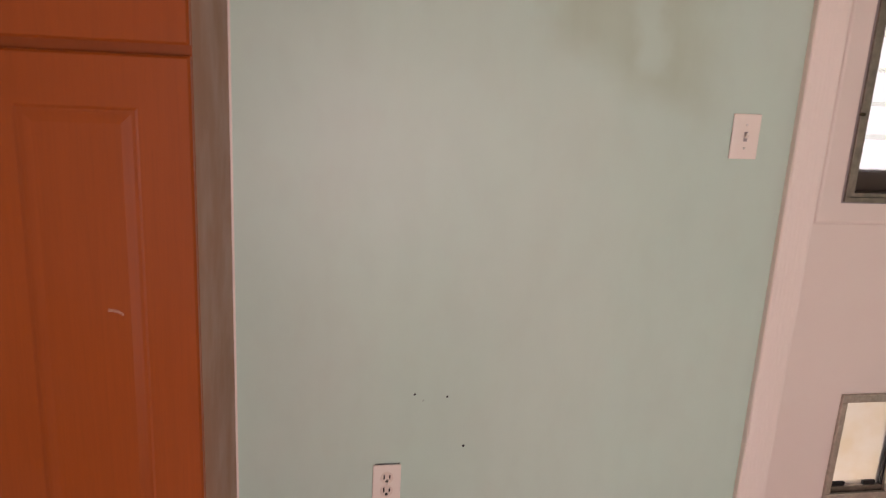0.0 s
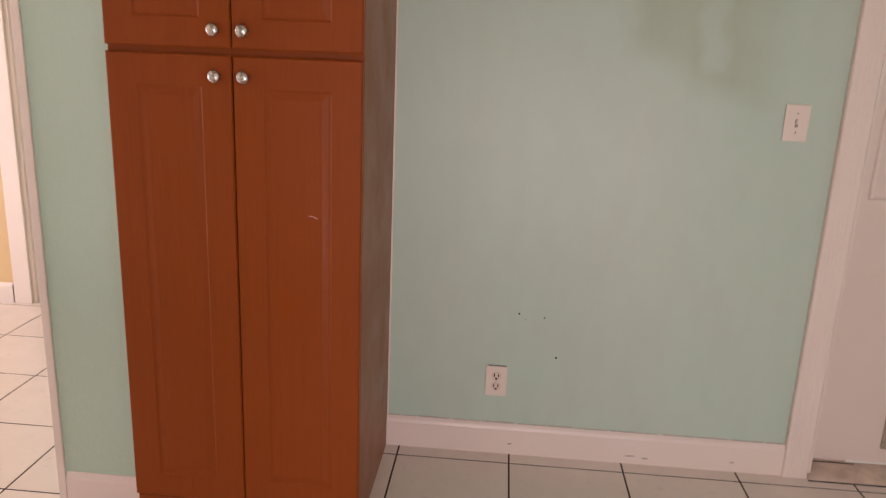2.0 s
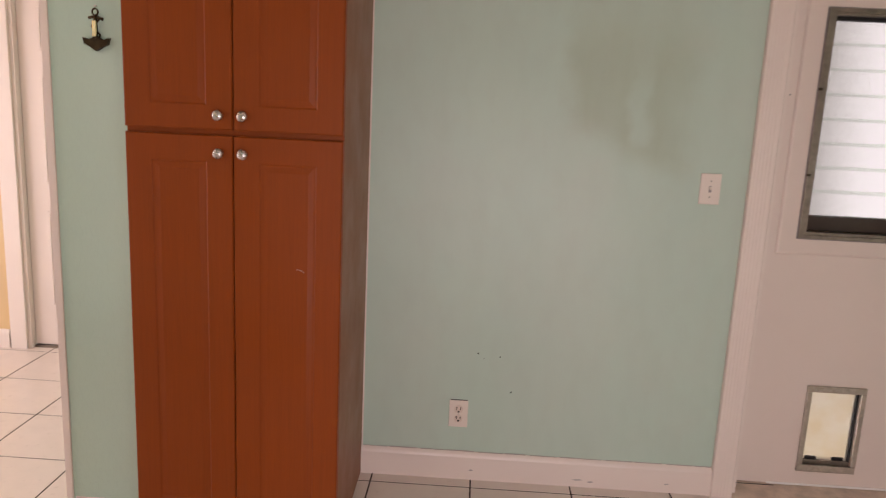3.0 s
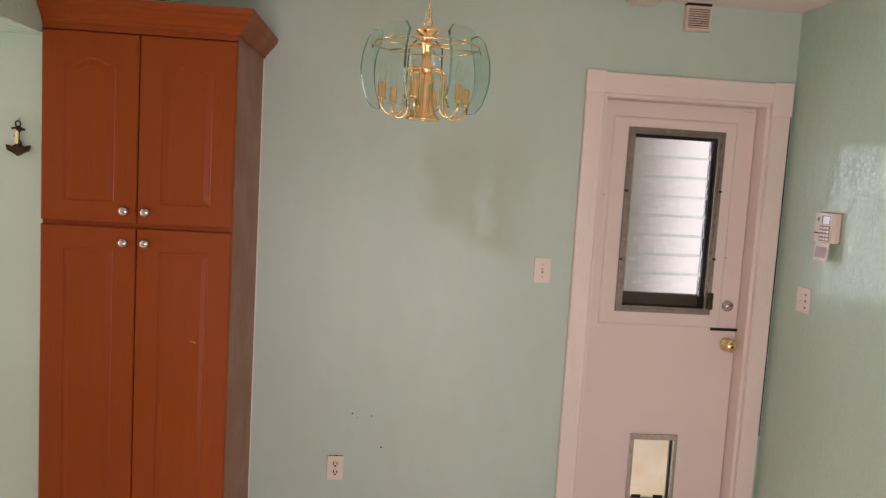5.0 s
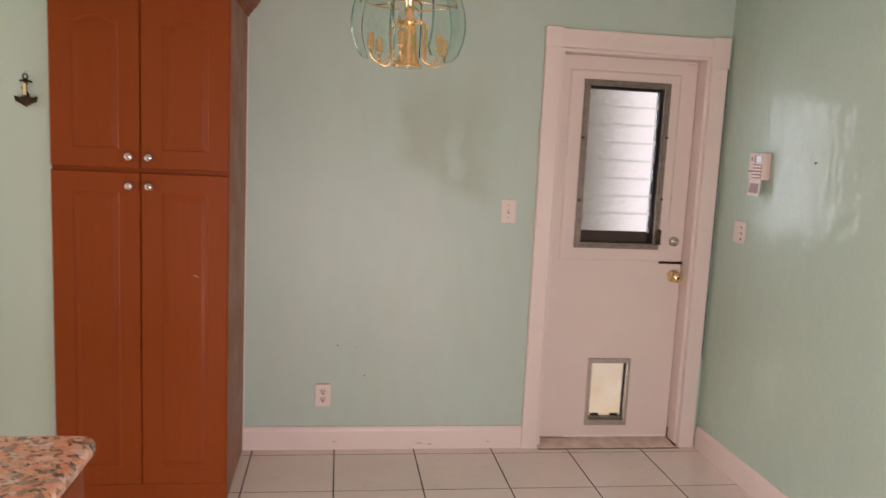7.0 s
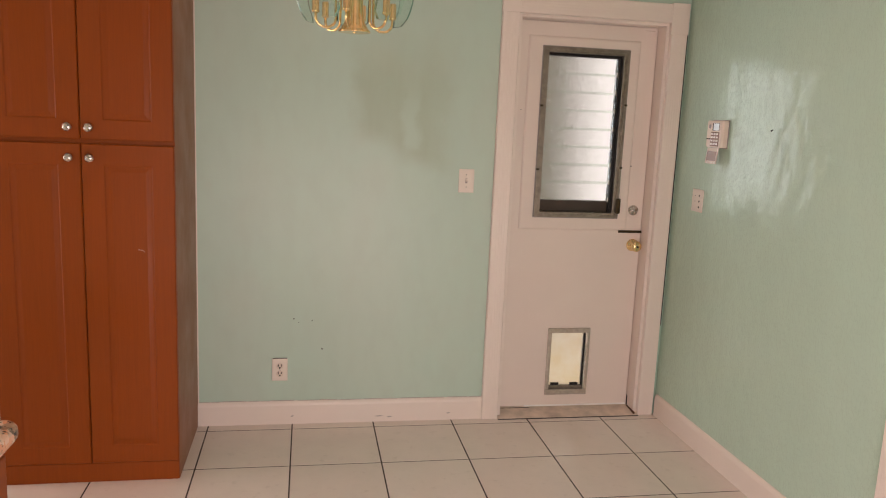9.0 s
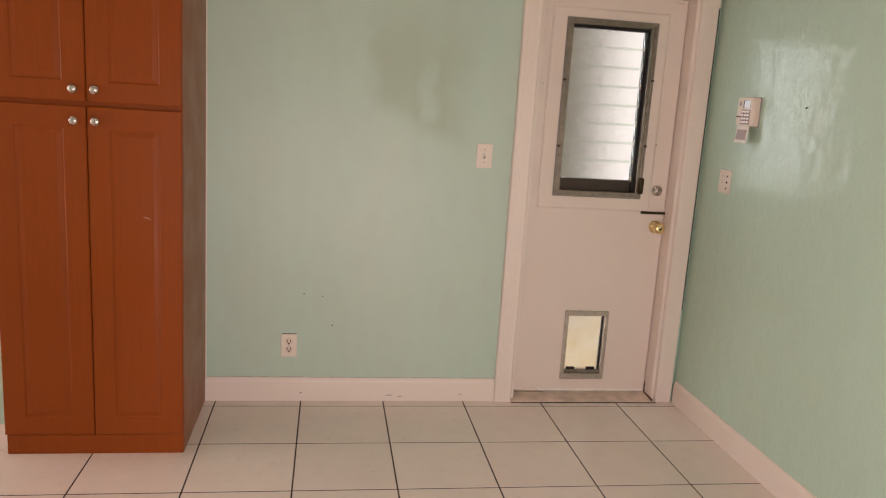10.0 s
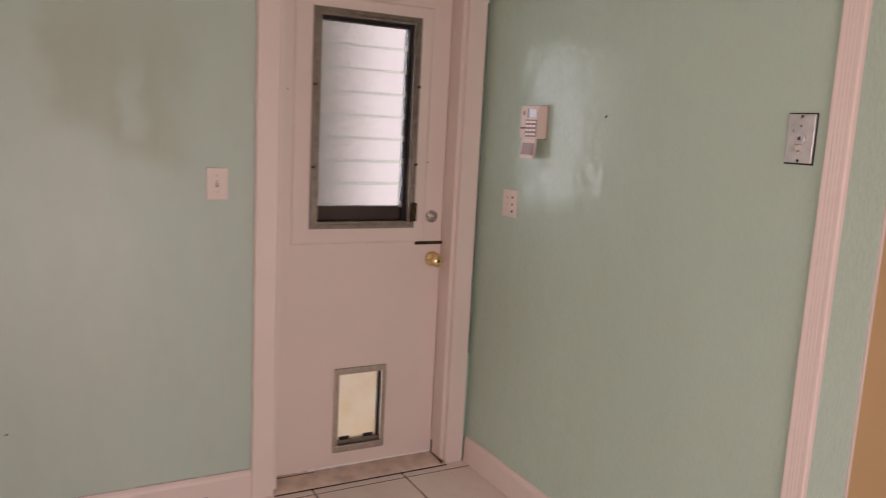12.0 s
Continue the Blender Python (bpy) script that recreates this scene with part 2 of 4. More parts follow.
KEY_FIELD = painted("brown_grey_plastic", (146, 118, 108), 0.4, 0.05, 0.03)
KEY_WHITE = painted("white_key_plastic", (240, 232, 226), 0.3, 0.02, 0.02)
DISPLAY = painted("pale_display", (226, 232, 238), 0.12, 0.02, 0.01)
OBSCURE = glass("obscure_louvre_glass", (240, 244, 240), 0.03, 1.45, 0.5, 210)
FLAP = glass("yellowed_vinyl_flap", (244, 238, 222), 0.4, 1.3, 0.3, 14)


def yellow_flap():
    """Cloudy scuffs in the vinyl."""
    t = FLAP.node_tree
    g, n, r = t.nodes.new("ShaderNodeNewGeometry"), t.nodes.new("ShaderNodeTexNoise"), t.nodes.new("ShaderNodeValToRGB")
    n.inputs["Scale"].default_value, n.inputs["Detail"].default_value = 9.0, 4.0
    r.color_ramp.elements[0].position, r.color_ramp.elements[0].color = 0.35, srgb(238, 226, 202)
    r.color_ramp.elements[1].position, r.color_ramp.elements[1].color = 0.62, srgb(248, 244, 234)
    t.links.new(g.outputs["Position"], n.inputs["Vector"])
    t.links.new(n.outputs["Fac"], r.inputs["Fac"])
    t.links.new(r.outputs["Color"], t.nodes["Principled BSDF"].inputs["Base Color"])


yellow_flap()


def tile_material():
    k = Nodes("ceramic_floor_tile", 0.2)
    rnd = k.node("ShaderNodeObjectInfo").outputs["Random"]
    base = srgb(240, 227, 218)[:3]
    c = k.ramp(k.noise(7, 6, 0.6), (0.25, tuple(v * 0.95 for v in base)), (0.6, base), (0.85, tuple(min(1, v * 1.02) for v in base)))
    c = k.mix(k.range(rnd, 0, 1, 0, 0.10), c, srgb(196, 180, 168))
    c = k.mix(k.range(k.noise(22, 5, 0.65), 0.56, 0.74, 0, 0.2), c, srgb(176, 160, 148))
    k.colour(c)
    k.rough(k.range(k.noise(14, 4), 0.3, 0.7, 0.21, 0.27))
    k.bump(k.noise(30, 3), 0.03, 0.001)
    return k.m


def granite_material():
    k = Nodes("salmon_granite", 0.12)
    v = k.node("ShaderNodeTexVoronoi", Scale=62.0)
    k.link(k.co, v.inputs["Vector"])
    sep = k.node("ShaderNodeSeparateColor")
    k.link(v.outputs["Color"], sep.inputs[0])
    c = k.ramp(sep.outputs[0], (0.0, srgb(246, 186, 152)), (0.35, srgb(238, 166, 130)), (0.62, srgb(248, 216, 192)), (0.9, srgb(172, 134, 110)))
    c = k.mix(k.range(k.noise(46, 5, 0.7), 0.555, 0.61), c, srgb(112, 92, 76))
    c = k.mix(k.range(k.noise(70, 3, 0.6), 0.63, 0.66), c, srgb(40, 34, 31))
    k.colour(c)
    return k.m


TILE = tile_material()
GRANITE = granite_material()
GROUT = painted("dark_grout", (62, 46, 40), 0.9, 0.25, 0.4, 9, 220)
CONCRETE = painted("patio_concrete", (198, 186, 164), 0.85, 0.15, 0.4, 2, 60)


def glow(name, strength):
    """Glowing card past the obscured door: very bright to the west, dim ahead, light again to the east."""
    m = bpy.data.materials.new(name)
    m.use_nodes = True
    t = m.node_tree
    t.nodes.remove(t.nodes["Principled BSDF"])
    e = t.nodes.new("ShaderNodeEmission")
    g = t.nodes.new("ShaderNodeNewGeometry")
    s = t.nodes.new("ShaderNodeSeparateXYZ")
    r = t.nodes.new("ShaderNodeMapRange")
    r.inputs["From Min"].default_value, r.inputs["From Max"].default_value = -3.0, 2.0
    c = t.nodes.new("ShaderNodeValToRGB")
    # brightness painted in bands; the west one feeds the glint on wall_east
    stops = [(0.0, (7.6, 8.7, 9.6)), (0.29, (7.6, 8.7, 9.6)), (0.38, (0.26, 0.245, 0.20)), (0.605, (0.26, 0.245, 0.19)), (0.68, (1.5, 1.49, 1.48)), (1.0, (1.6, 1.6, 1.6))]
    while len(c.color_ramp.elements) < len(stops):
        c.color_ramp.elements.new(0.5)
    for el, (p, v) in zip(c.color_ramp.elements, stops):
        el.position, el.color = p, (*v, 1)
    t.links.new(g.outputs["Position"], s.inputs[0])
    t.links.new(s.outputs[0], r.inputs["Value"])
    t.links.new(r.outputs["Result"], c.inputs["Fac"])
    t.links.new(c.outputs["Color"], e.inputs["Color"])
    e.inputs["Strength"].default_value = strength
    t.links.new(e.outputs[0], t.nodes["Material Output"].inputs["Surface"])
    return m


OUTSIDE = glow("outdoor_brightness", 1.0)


# ---- the shell ----
def shell():
    door_l, door_r, door_t = -0.885, -0.105, 2.055
    b = box(-3.075, door_l, 0, 0.2, -0.03, CEIL)
    box(door_l, door_r, 0, 0.2, door_t, CEIL, bm=b)
    box(door_r, 0.155, 0, 0.2, -0.03, CEIL, bm=b)
    solid("wall_north", b, MINT_WORN, label="mint green plaster wall with scrubbed grey patch", category="wall", kind="structure")
    b = box(0, 0.155, -1.684, 0, -0.03, CEIL)
    box(0, 0.155, -3.6, -1.684, 2.2, CEIL, bm=b)
    box(0, 0.155, -4.6, -3.6, -0.03, CEIL, bm=b)
    solid("wall_east", b, MINT, label="mint green semi-gloss plaster wall ending at an opening", category="wall", kind="structure")
    b = box(-3.34, -3.075, -0.51, 1.4, -0.03, CEIL)
    box(-3.34, -3.075, -2.2, -0.51, HEAD, CEIL, bm=b)
    box(-3.34, -3.075, -4.6, -2.2, -0.03, CEIL, bm=b)
    solid("wall_west", b, MINT, label="thick mint green wall with a wide opening", category="wall", kind="structure")
    # the unseen wall behind the walker, with openings added for the lamps
    b = box(-3.34, -2.9, -4.8, -4.6, -0.03, CEIL)
    box(-0.6, 0.95, -4.8, -4.6, -0.03, CEIL, bm=b)
    box(2.45, 3.2, -4.8, -4.6, -0.03, CEIL, bm=b)
    box(0.95, 2.45, -4.8, -4.6, -0.03, 0.35, bm=b)
    box(0.95, 2.45, -4.8, -4.6, 2.1, CEIL, bm=b)
    box(-2.9, -0.6, -4.8, -4.6, 2.1, CEIL, bm=b)
    solid("wall_south", b, MINT, label="plain mint green wall with two openings for added light", category="wall", kind="structure")
    # hall beyond the west opening
    door_l, door_r = -4.5, -3.68
    b = box(-6.3, door_l, 1.175, 1.4, -0.03, CEIL)
    box(door_l, door_r, 1.175, 1.4, 2.04, CEIL, bm=b)
    box(door_r, -3.34, 1.175, 1.4, -0.03, CEIL, bm=b)
    solid("wall_hall_north", b, TAN, label="tan painted hall wall around a white door", category="wall", kind="structure")
    b = box(-6.5, -6.3, -2.2, 1.4, -0.03, 0.05)
    box(-6.5, -6.3, -2.2, 1.4, 2.12, CEIL, bm=b)
    box(-6.5, -6.3, 0.4, 1.4, 0.05, 2.12, bm=b)
    box(-6.5, -6.3, -2.2, -1.4, 0.05, 2.12, bm=b)
    solid("wall_hall_west", b, TAN, label="plain tan hall wall with a tall opening for added light", category="wall", kind="structure")
    b = box(-6.5, -5.65, -2.4, -2.2, -0.03, CEIL)
    box(-3.75, -3.34, -2.4, -2.2, -0.03, CEIL, bm=b)
    box(-5.65, -3.75, -2.4, -2.2, 2.1, CEIL, bm=b)
    solid("wall_hall_south", b, TAN, label="plain tan hall wall with an opening for added light", category="wall", kind="structure")
    # room beyond the east opening
    solid("wall_east_room_north", box(0.155, 3.2, -1.3, -1.1, -0.03, CEIL), TAN, label="tan painted wall of the next room", category="wall", kind="structure")
    solid("wall_east_room_east", box(3.2, 3.4, -4.8, -1.1, -0.03, CEIL), TAN, label="plain tan wall of the next room", category="wall", kind="structure")
    b = box(-6.5, 3.4, -4.8, 0.2, CEIL, CEIL + 0.15)
    box(-6.5, -3.075, 0.2, 1.4, CEIL, CEIL + 0.15, bm=b)
    solid("ceiling", b, CEILING, label="plain off-white painted ceiling", category="ceiling", kind="structure")
    # outdoors past the door
    solid("ground", box(-40, 40, 0.2, 60, -0.2, -0.06), CONCRETE, label="pale concrete patio ground outdoors", category="ground", kind="structure")
    solid("backdrop", box(-5.0, 4.0, 2.0, 2.02, -0.06, 2.9), OUTSIDE, label="glowing card standing in for bright outdoors behind glass", category="backdrop", kind="structure")


shell()


def fluted(width, d=0.022, flutes=5):
    """Section of a fluted casing: across, depth."""
    pts = [(0, 0), (0, d * 0.8), (0.004, d)]
    step = (width - 0.024) / flutes
    for k in range(flutes):
        a = 0.012 + k * step
        pts += [(a, d), (a + step * 0.22, d - 0.0004), (a + step * 0.5, d - 0.0006), (a + step * 0.78, d - 0.0003)]
    return pts + [(width - 0.012, d), (width - 0.004, d), (width, d * 0.8), (width, 0)]


def corner_strips():
    """White wood strips on the free wall ends."""
    solid("trim", prism([(-y, -1.684 + x) for x, y in fluted(0.063, 0.016, 4)], 'z', 0, 2.2), TRIM, (0, -1.65, 0), "white painted reeded casing strip on wall end", "trim", kind="structure")
    solid("trim", box(0.155, 0.163, -1.691, -1.671, 0, 2.2, 0.003), TRIM, (0.16, -1.66, 0), "thin cream corner bead", "trim", kind="structure")
    solid("trim", box(-3.352, -3.327, -0.516, -0.505, 0, HEAD, 0.003), TRIM, (-3.34, -0.51, 0), "thin white corner bead on wall end", "trim", kind="structure")


corner_strips()


def base_profile(h=0.118, d=0.014):
    """Section of a baseboard: depth from the wall, height."""
    return [(0, 0), (d, 0), (d, h - 0.022), (d - 0.003, h - 0.012), (d - 0.008, h - 0.003), (0.003, h), (0, h)]


def baseboards():
    lab = "white painted wooden baseboard, scuffed"
    solid("baseboard", prism([(-d, z) for d, z in base_profile()], 'x', -2.394, -0.972), TRIM, (-1.68, 0, 0), lab, "baseboard", kind="structure")
    solid("baseboard", prism([(-d, z) for d, z in base_profile()], 'y', -1.620, -0.026), TRIM, (0, -0.8, 0), lab, "baseboard", kind="structure")
    solid("baseboard", prism([(-0.51 - d, z) for d, z in base_profile(0.105)], 'x', -3.32, -3.075), TRIM, (-3.2, -0.51, 0), lab, "baseboard", kind="structure")
    solid("baseboard", prism([(1.175 - d, z) for d, z in base_profile(0.108)], 'x', -6.3, -4.605), TRIM, (-5, 1.175, 0), lab, "baseboard", kind="structure")
    bb = bpy.data.objects["baseboard"]
    for x, z, w in ((-1.53, 0.030, 0.045), (-1.47, 0.024, 0.030), (-1.95, 0.041, 0.018), (-1.16, 0.036, 0.022)):
        part("scuff", prism([(x, z), (x + w * 0.4, z - 0.003), (x + w, z + 0.001), (x + w * 0.7, z + 0.005), (x + w * 0.2, z + 0.003)], 'y', -0.0144, -0.0136), SCUFF, bb, "grey scuff mark")
    # a thin bead of old caulk along the top of the north baseboard
    b = bmesh.new()
    x = -2.39
    rnd = random.Random(4)
    while x < -0.99:
        w = rnd.uniform(0.03, 0.12)
        box(x, min(x + w, -0.975), -0.0035, 0.0005, 0.1175, 0.1175 + rnd.uniform(0.001, 0.004), bm=b)
        x += w + rnd.uniform(0.0, 0.02)
    solid("trim", b, SCUFF, (-1.68, 0, 0.118), "dirty grey caulk line above baseboard", "trim", kind="structure")


baseboards()


# ---- back door ----
def back_door():
    L, R, T, f_gap = -0.885, -0.105, 2.055, 0.076
    case = thing("door_frame", (-0.495, 0, 0), "white painted fluted door casing, thickly brushed", "door frame", kind="structure")
    b = prism([(L - 0.088 + x, -y) for x, y in fluted(0.088)], 'z', 0, T)
    part("casing", b, TRIM, case)
    part("casing", prism([(R + x, -y) for x, y in fluted(0.087)], 'z', 0, T), TRIM, case)
    part("casing", prism([(-y, T + x) for x, y in fluted(0.092)], 'x', L, R), TRIM, case)
    part("corner_block", box(L - 0.090, L, -0.026, 0, T, 2.152, 0.003), TRIM, case)
    part("corner_block", box(R - 0.004, R + 0.089, -0.026, 0, T - 0.055, 2.152, 0.003), TRIM, case)
    part("jamb", box(L, L + 0.018, 0.0, 0.16, 0, T, 0.001), TRIM, case)
    part("jamb", box(R - 0.018, R, 0.0, 0.16, 0, T, 0.001), TRIM, case)
    part("jamb", box(L + 0.018, R - 0.018, 0.0, 0.16, T - 0.014, T, 0.001), TRIM, case)
    part("threshold", prism([(-0.034, -0.02), (-0.034, 0.004), (-0.02, 0.010), (0.02, 0.015), (0.09, 0.018), (0.13, 0.010), (0.16, -0.02)], 'x', L, R), SILL, case, "worn dirty beige door sill")
    part("dirt_line", box(L, R, -0.037, -0.0335, -0.001, 0.0035), DARK, case, "dark line along the sill")
    # dark strip put in for the shade of the gap under the leaf
    part("dirt_line", box(L + 0.018, L + 0.20, f_gap, f_gap + 0.004, 0.016, 0.0188), DARK, case)
    part("dirt_line", box(R - 0.026, R - 0.018, -0.030, f_gap, 0.0095, 0.0192), RUST, case, "rusty dirt at the sill end")
    # dark strip stands in for the shade in the joint beside the casing
    part("open_joint", box(-0.0178, -0.0095, -0.012, -0.0005, 0.50, 2.14), DARK, case, "dark strip painted as shade in the open joint")
    part("filler", box(-0.0093, -0.0005, -0.0020, -0.0005, 0.12, 2.14), MINT, case, "mint painted filler strip")
    part("stop", box(R - 0.030, R - 0.018, 0.132, 0.15, 0.02, T - 0.014, 0.001), TRIM, case)
    part("stop", box(L + 0.018, L + 0.030, 0.132, 0.15, 0.02, T - 0.014, 0.001), TRIM, case)
    part("gap_shadow", box(R - 0.0195, R - 0.0185, 0.078, 0.088, 0.02, 0.075), DARK, case, "thin dark strip in the jamb corner")

    f = 0.088  # face of the leaf
    l, r, bot, top = -0.863, -0.127, 0.025, 2.038
    door = thing("door_1", (-0.495, f, bot), "white painted back door with louvre window, pet flap", "door", kind="structure")
    wl, wr, wb, wt = -0.715, -0.285, 1.075, 1.902    # window hole
    pl, pr, pb, pt = -0.585, -0.385, 0.105, 0.440    # pet hole
    b = bmesh.new()
    xs, zs = [l, wl, pl, pr, wr, r], [bot, pb, pt, wb, wt, top]
    for i in range(5):
        for j in range(5):
            if (j == 3 and 1 <= i <= 3) or (j == 1 and i == 2):
                continue
            box(xs[i], xs[i + 1], f, f + 0.04, zs[j], zs[j + 1], bm=b)
    bmesh.ops.remove_doubles(b, verts=b.verts[:], dist=1e-5)
    part("leaf", b, DOOR_WHITE, door)
    # white strip imitates the daylight leaking in below the leaf
    part("sweep", box(l + 0.150, r - 0.004, f - 0.004, f - 0.0003, 0.0205, 0.0295, 0.001), LIGHT_SLIT, door, "white strip painted as daylight under the door")
    # board planted round the window
    b = bmesh.new()
    loops = [[b.verts.new((x, yy, z)) for x, z in ((x0, z0), (x1, z0), (x1, z1), (x0, z1))] for x0, x1, z0, z1, yy in (
        (-0.806, -0.212, 0.992, 1.969, f - 0.0003), (-0.800, -0.218, 0.998, 1.963, f - 0.006), (-0.794, -0.224, 1.004, 1.957, f - 0.008),
        (wl, wr, wb, wt, f - 0.008), (wl, wr, wb, wt, f - 0.0003))]
    for lo, hi in zip(loops, loops[1:]):
        for k in range(4):
            b.faces.new((lo[k], lo[(k + 1) % 4], hi[(k + 1) % 4], hi[k]))
    bmesh.ops.recalc_face_normals(b, faces=b.faces[:])
    part("window_board", b, DOOR_WHITE, door)
    # jalousie window
    a, c, d, e = -0.729, -0.272, 1.060, 1.917
    y0 = f - 0.018
    frame_b = box(a, c, y0, f - 0.008, d, d + 0.014, 0.001)
    box(a, c, y0, f - 0.008, e - 0.014, e, 0.001, bm=frame_b)
    box(a, a + 0.014, y0, f - 0.008, d + 0.014, e - 0.014, 0.001, bm=frame_b)
    box(c - 0.014, c, y0, f - 0.008, d + 0.014, e - 0.014, 0.001, bm=frame_b)
    win = part("louvre_window_frame", frame_b, ALU, door, "weathered grey aluminium window frame")
    g = 0.0045
    b = box(a - g, c + g, f - 0.0105, f - 0.0078, e, e + g)
    box(a - g, c + g, f - 0.0105, f - 0.0078, d - g, d, bm=b)
    box(a - g, a, f - 0.0105, f - 0.0078, d, e, bm=b)
    box(c, c + g, f - 0.0105, f - 0.0078, d, e, bm=b)
    part("caulk_line", b, GREY_PLASTIC, win, "dirty grey caulk round the frame")
    b = box(a + 0.014, a + 0.030, y0 + 0.005, f + 0.055, d + 0.014, e - 0.014, 0.001)
    box(c - 0.030, c - 0.014, y0 + 0.005, f + 0.055, d + 0.014, e - 0.014, 0.001, bm=b)
    box(a + 0.030, c - 0.030, y0 + 0.005, f + 0.055, d + 0.014, d + 0.026, 0.001, bm=b)
    box(a + 0.030, c - 0.030, y0 + 0.005, f + 0.055, e - 0.026, e - 0.014, 0.001, bm=b)
    part("inner_frame", b, ALU, win)
    part("head_rail", box(a + 0.030, c - 0.030, f + 0.012, f + 0.055, e - 0.040, e - 0.026, 0.001), DARK, win, "dark weatherstripped rail")
    part("bottom_rail", box(a + 0.030, c - 0.030, f + 0.030, f + 0.055, d + 0.026, d + 0.085, 0.002), BROWN, win, "dark brown bottom rail")
    part("louvre_channel", box(c - 0.046, c - 0.031, f + 0.006, f + 0.050, d + 0.026, e - 0.040, 0.001), DARK, win, "dark louvre channel")
    n = 8
    z0, z1 = d + 0.082, e - 0.038
    step = (z1 - z0) / n
    for k in range(n):
        lo, hi = z0 + k * step, z0 + (k + 1) * step + 0.012
        yb, yt = f + 0.022, f + 0.040
        t = 0.005
        b = prism([(yb, lo), (yb + t, lo), (yt + t, hi), (yt, hi)], 'x', a + 0.031, c - 0.047)
        pane = part("louvre_slat", b, OBSCURE, win, "obscure textured glass slat")
        pane.visible_shadow = False
        part("slat_clip", box(c - 0.052, c - 0.040, f + 0.010, f + 0.022, lo - 0.002, lo + 0.022, 0.002), ALU, win)
    part("crank_housing", box(c - 0.018, c + 0.006, y0 - 0.016, y0 - 0.001, 1.085, 1.165, 0.006, 3), BRONZE, win, "dark crank operator")
    for z in (1.30, 1.62):
        part("screw_clip", box(a - 0.004, a + 0.012, y0 - 0.004, y0, z, z + 0.010, 0.001), BRONZE, win)
        part("screw_clip", box(c - 0.012, c + 0.004, y0 - 0.004, y0, z + 0.02, z + 0.030, 0.001), BRONZE, win)
    # locks
    part("deadbolt", lathe([(0.027, 0), (0.027, 0.006), (0.024, 0.012), (0.012, 0.013), (0.010, 0.016), (0.002, 0.016)], (-0.180, f, 1.103), (0, -1, 0)), NICKEL, door, "dull steel deadbolt rose")
    part("latch_bar", box(-0.255, -0.118, f - 0.007, f, 0.981, 0.995, 0.003), BRONZE, door, "rusty brown latch bar")
    knob = part("door_knob", lathe([(0.033, 0), (0.033, 0.005), (0.024, 0.010), (0.013, 0.016), (0.012, 0.030), (0.022, 0.036), (0.028, 0.046), (0.028, 0.058), (0.022, 0.066), (0.008, 0.069)], (-0.168, f, 0.916), (0, -1, 0), 28), BRASS, door, "round polished brass door knob")
    part("key_button", lathe([(0.006, 0.0685), (0.006, 0.072), (0.003, 0.073)], (-0.168, f, 0.916), (0, -1, 0), 12), DARK, knob)
    # pet flap
    a, c, d, e = -0.603, -0.368, 0.088, 0.460
    y1 = f - 0.012
    b = box(a, c, y1, f, e - 0.026, e, 0.003)
    box(a, c, y1, f, d, d + 0.030, 0.003, bm=b)
    box(a, a + 0.020, y1, f, d + 0.030, e - 0.026, 0.003, bm=b)
    box(c - 0.020, c, y1, f, d + 0.030, e - 0.026, 0.003, bm=b)
    pet = part("pet_flap_frame", b, PET_ALU, door, "grey metal pet door frame")
    part("flap", box(pl + 0.006, pr - 0.010, f + 0.016, f + 0.020, pb + 0.030, pt), FLAP, pet, "translucent yellowed vinyl flap").visible_shadow = False
    part("flap_edge", box(pl, pl + 0.004, f + 0.002, f + 0.030, pb + 0.004, pt), DARK, pet)
    part("flap_edge", box(pr - 0.010, pr - 0.003, f + 0.005, f + 0.030, pb + 0.004, pt, 0.001), DARK, pet)
    part("sill_rail", box(pl, pr, f + 0.004, f + 0.036, pb, pb + 0.030, 0.002), ALU, pet)
    for x in (pl + 0.018, pr - 0.072):
        part("magnet", box(x, x + 0.045, f + 0.006, f + 0.015, pb + 0.031, pb + 0.044, 0.001), DARK, pet, "black magnet strip")
    # small flaws: a nail hole and a chip
    part("nail_hole", lathe([(0.003, 0), (0.003, 0.001)], (-0.215, f - 0.0085, 1.335), (0, -1, 0), 8), DARK, door)
    part("nail_hole", lathe([(0.0025, 0), (0.0025, 0.001)], (-0.826, f - 0.001, 1.60), (0, -1, 0), 8), DARK, door)
    part("chain_scar", box(-0.190, -0.140, f - 0.001, f + 0.001, 2.022, 2.025), SILL, door, "worn scar from a door chain")


back_door()


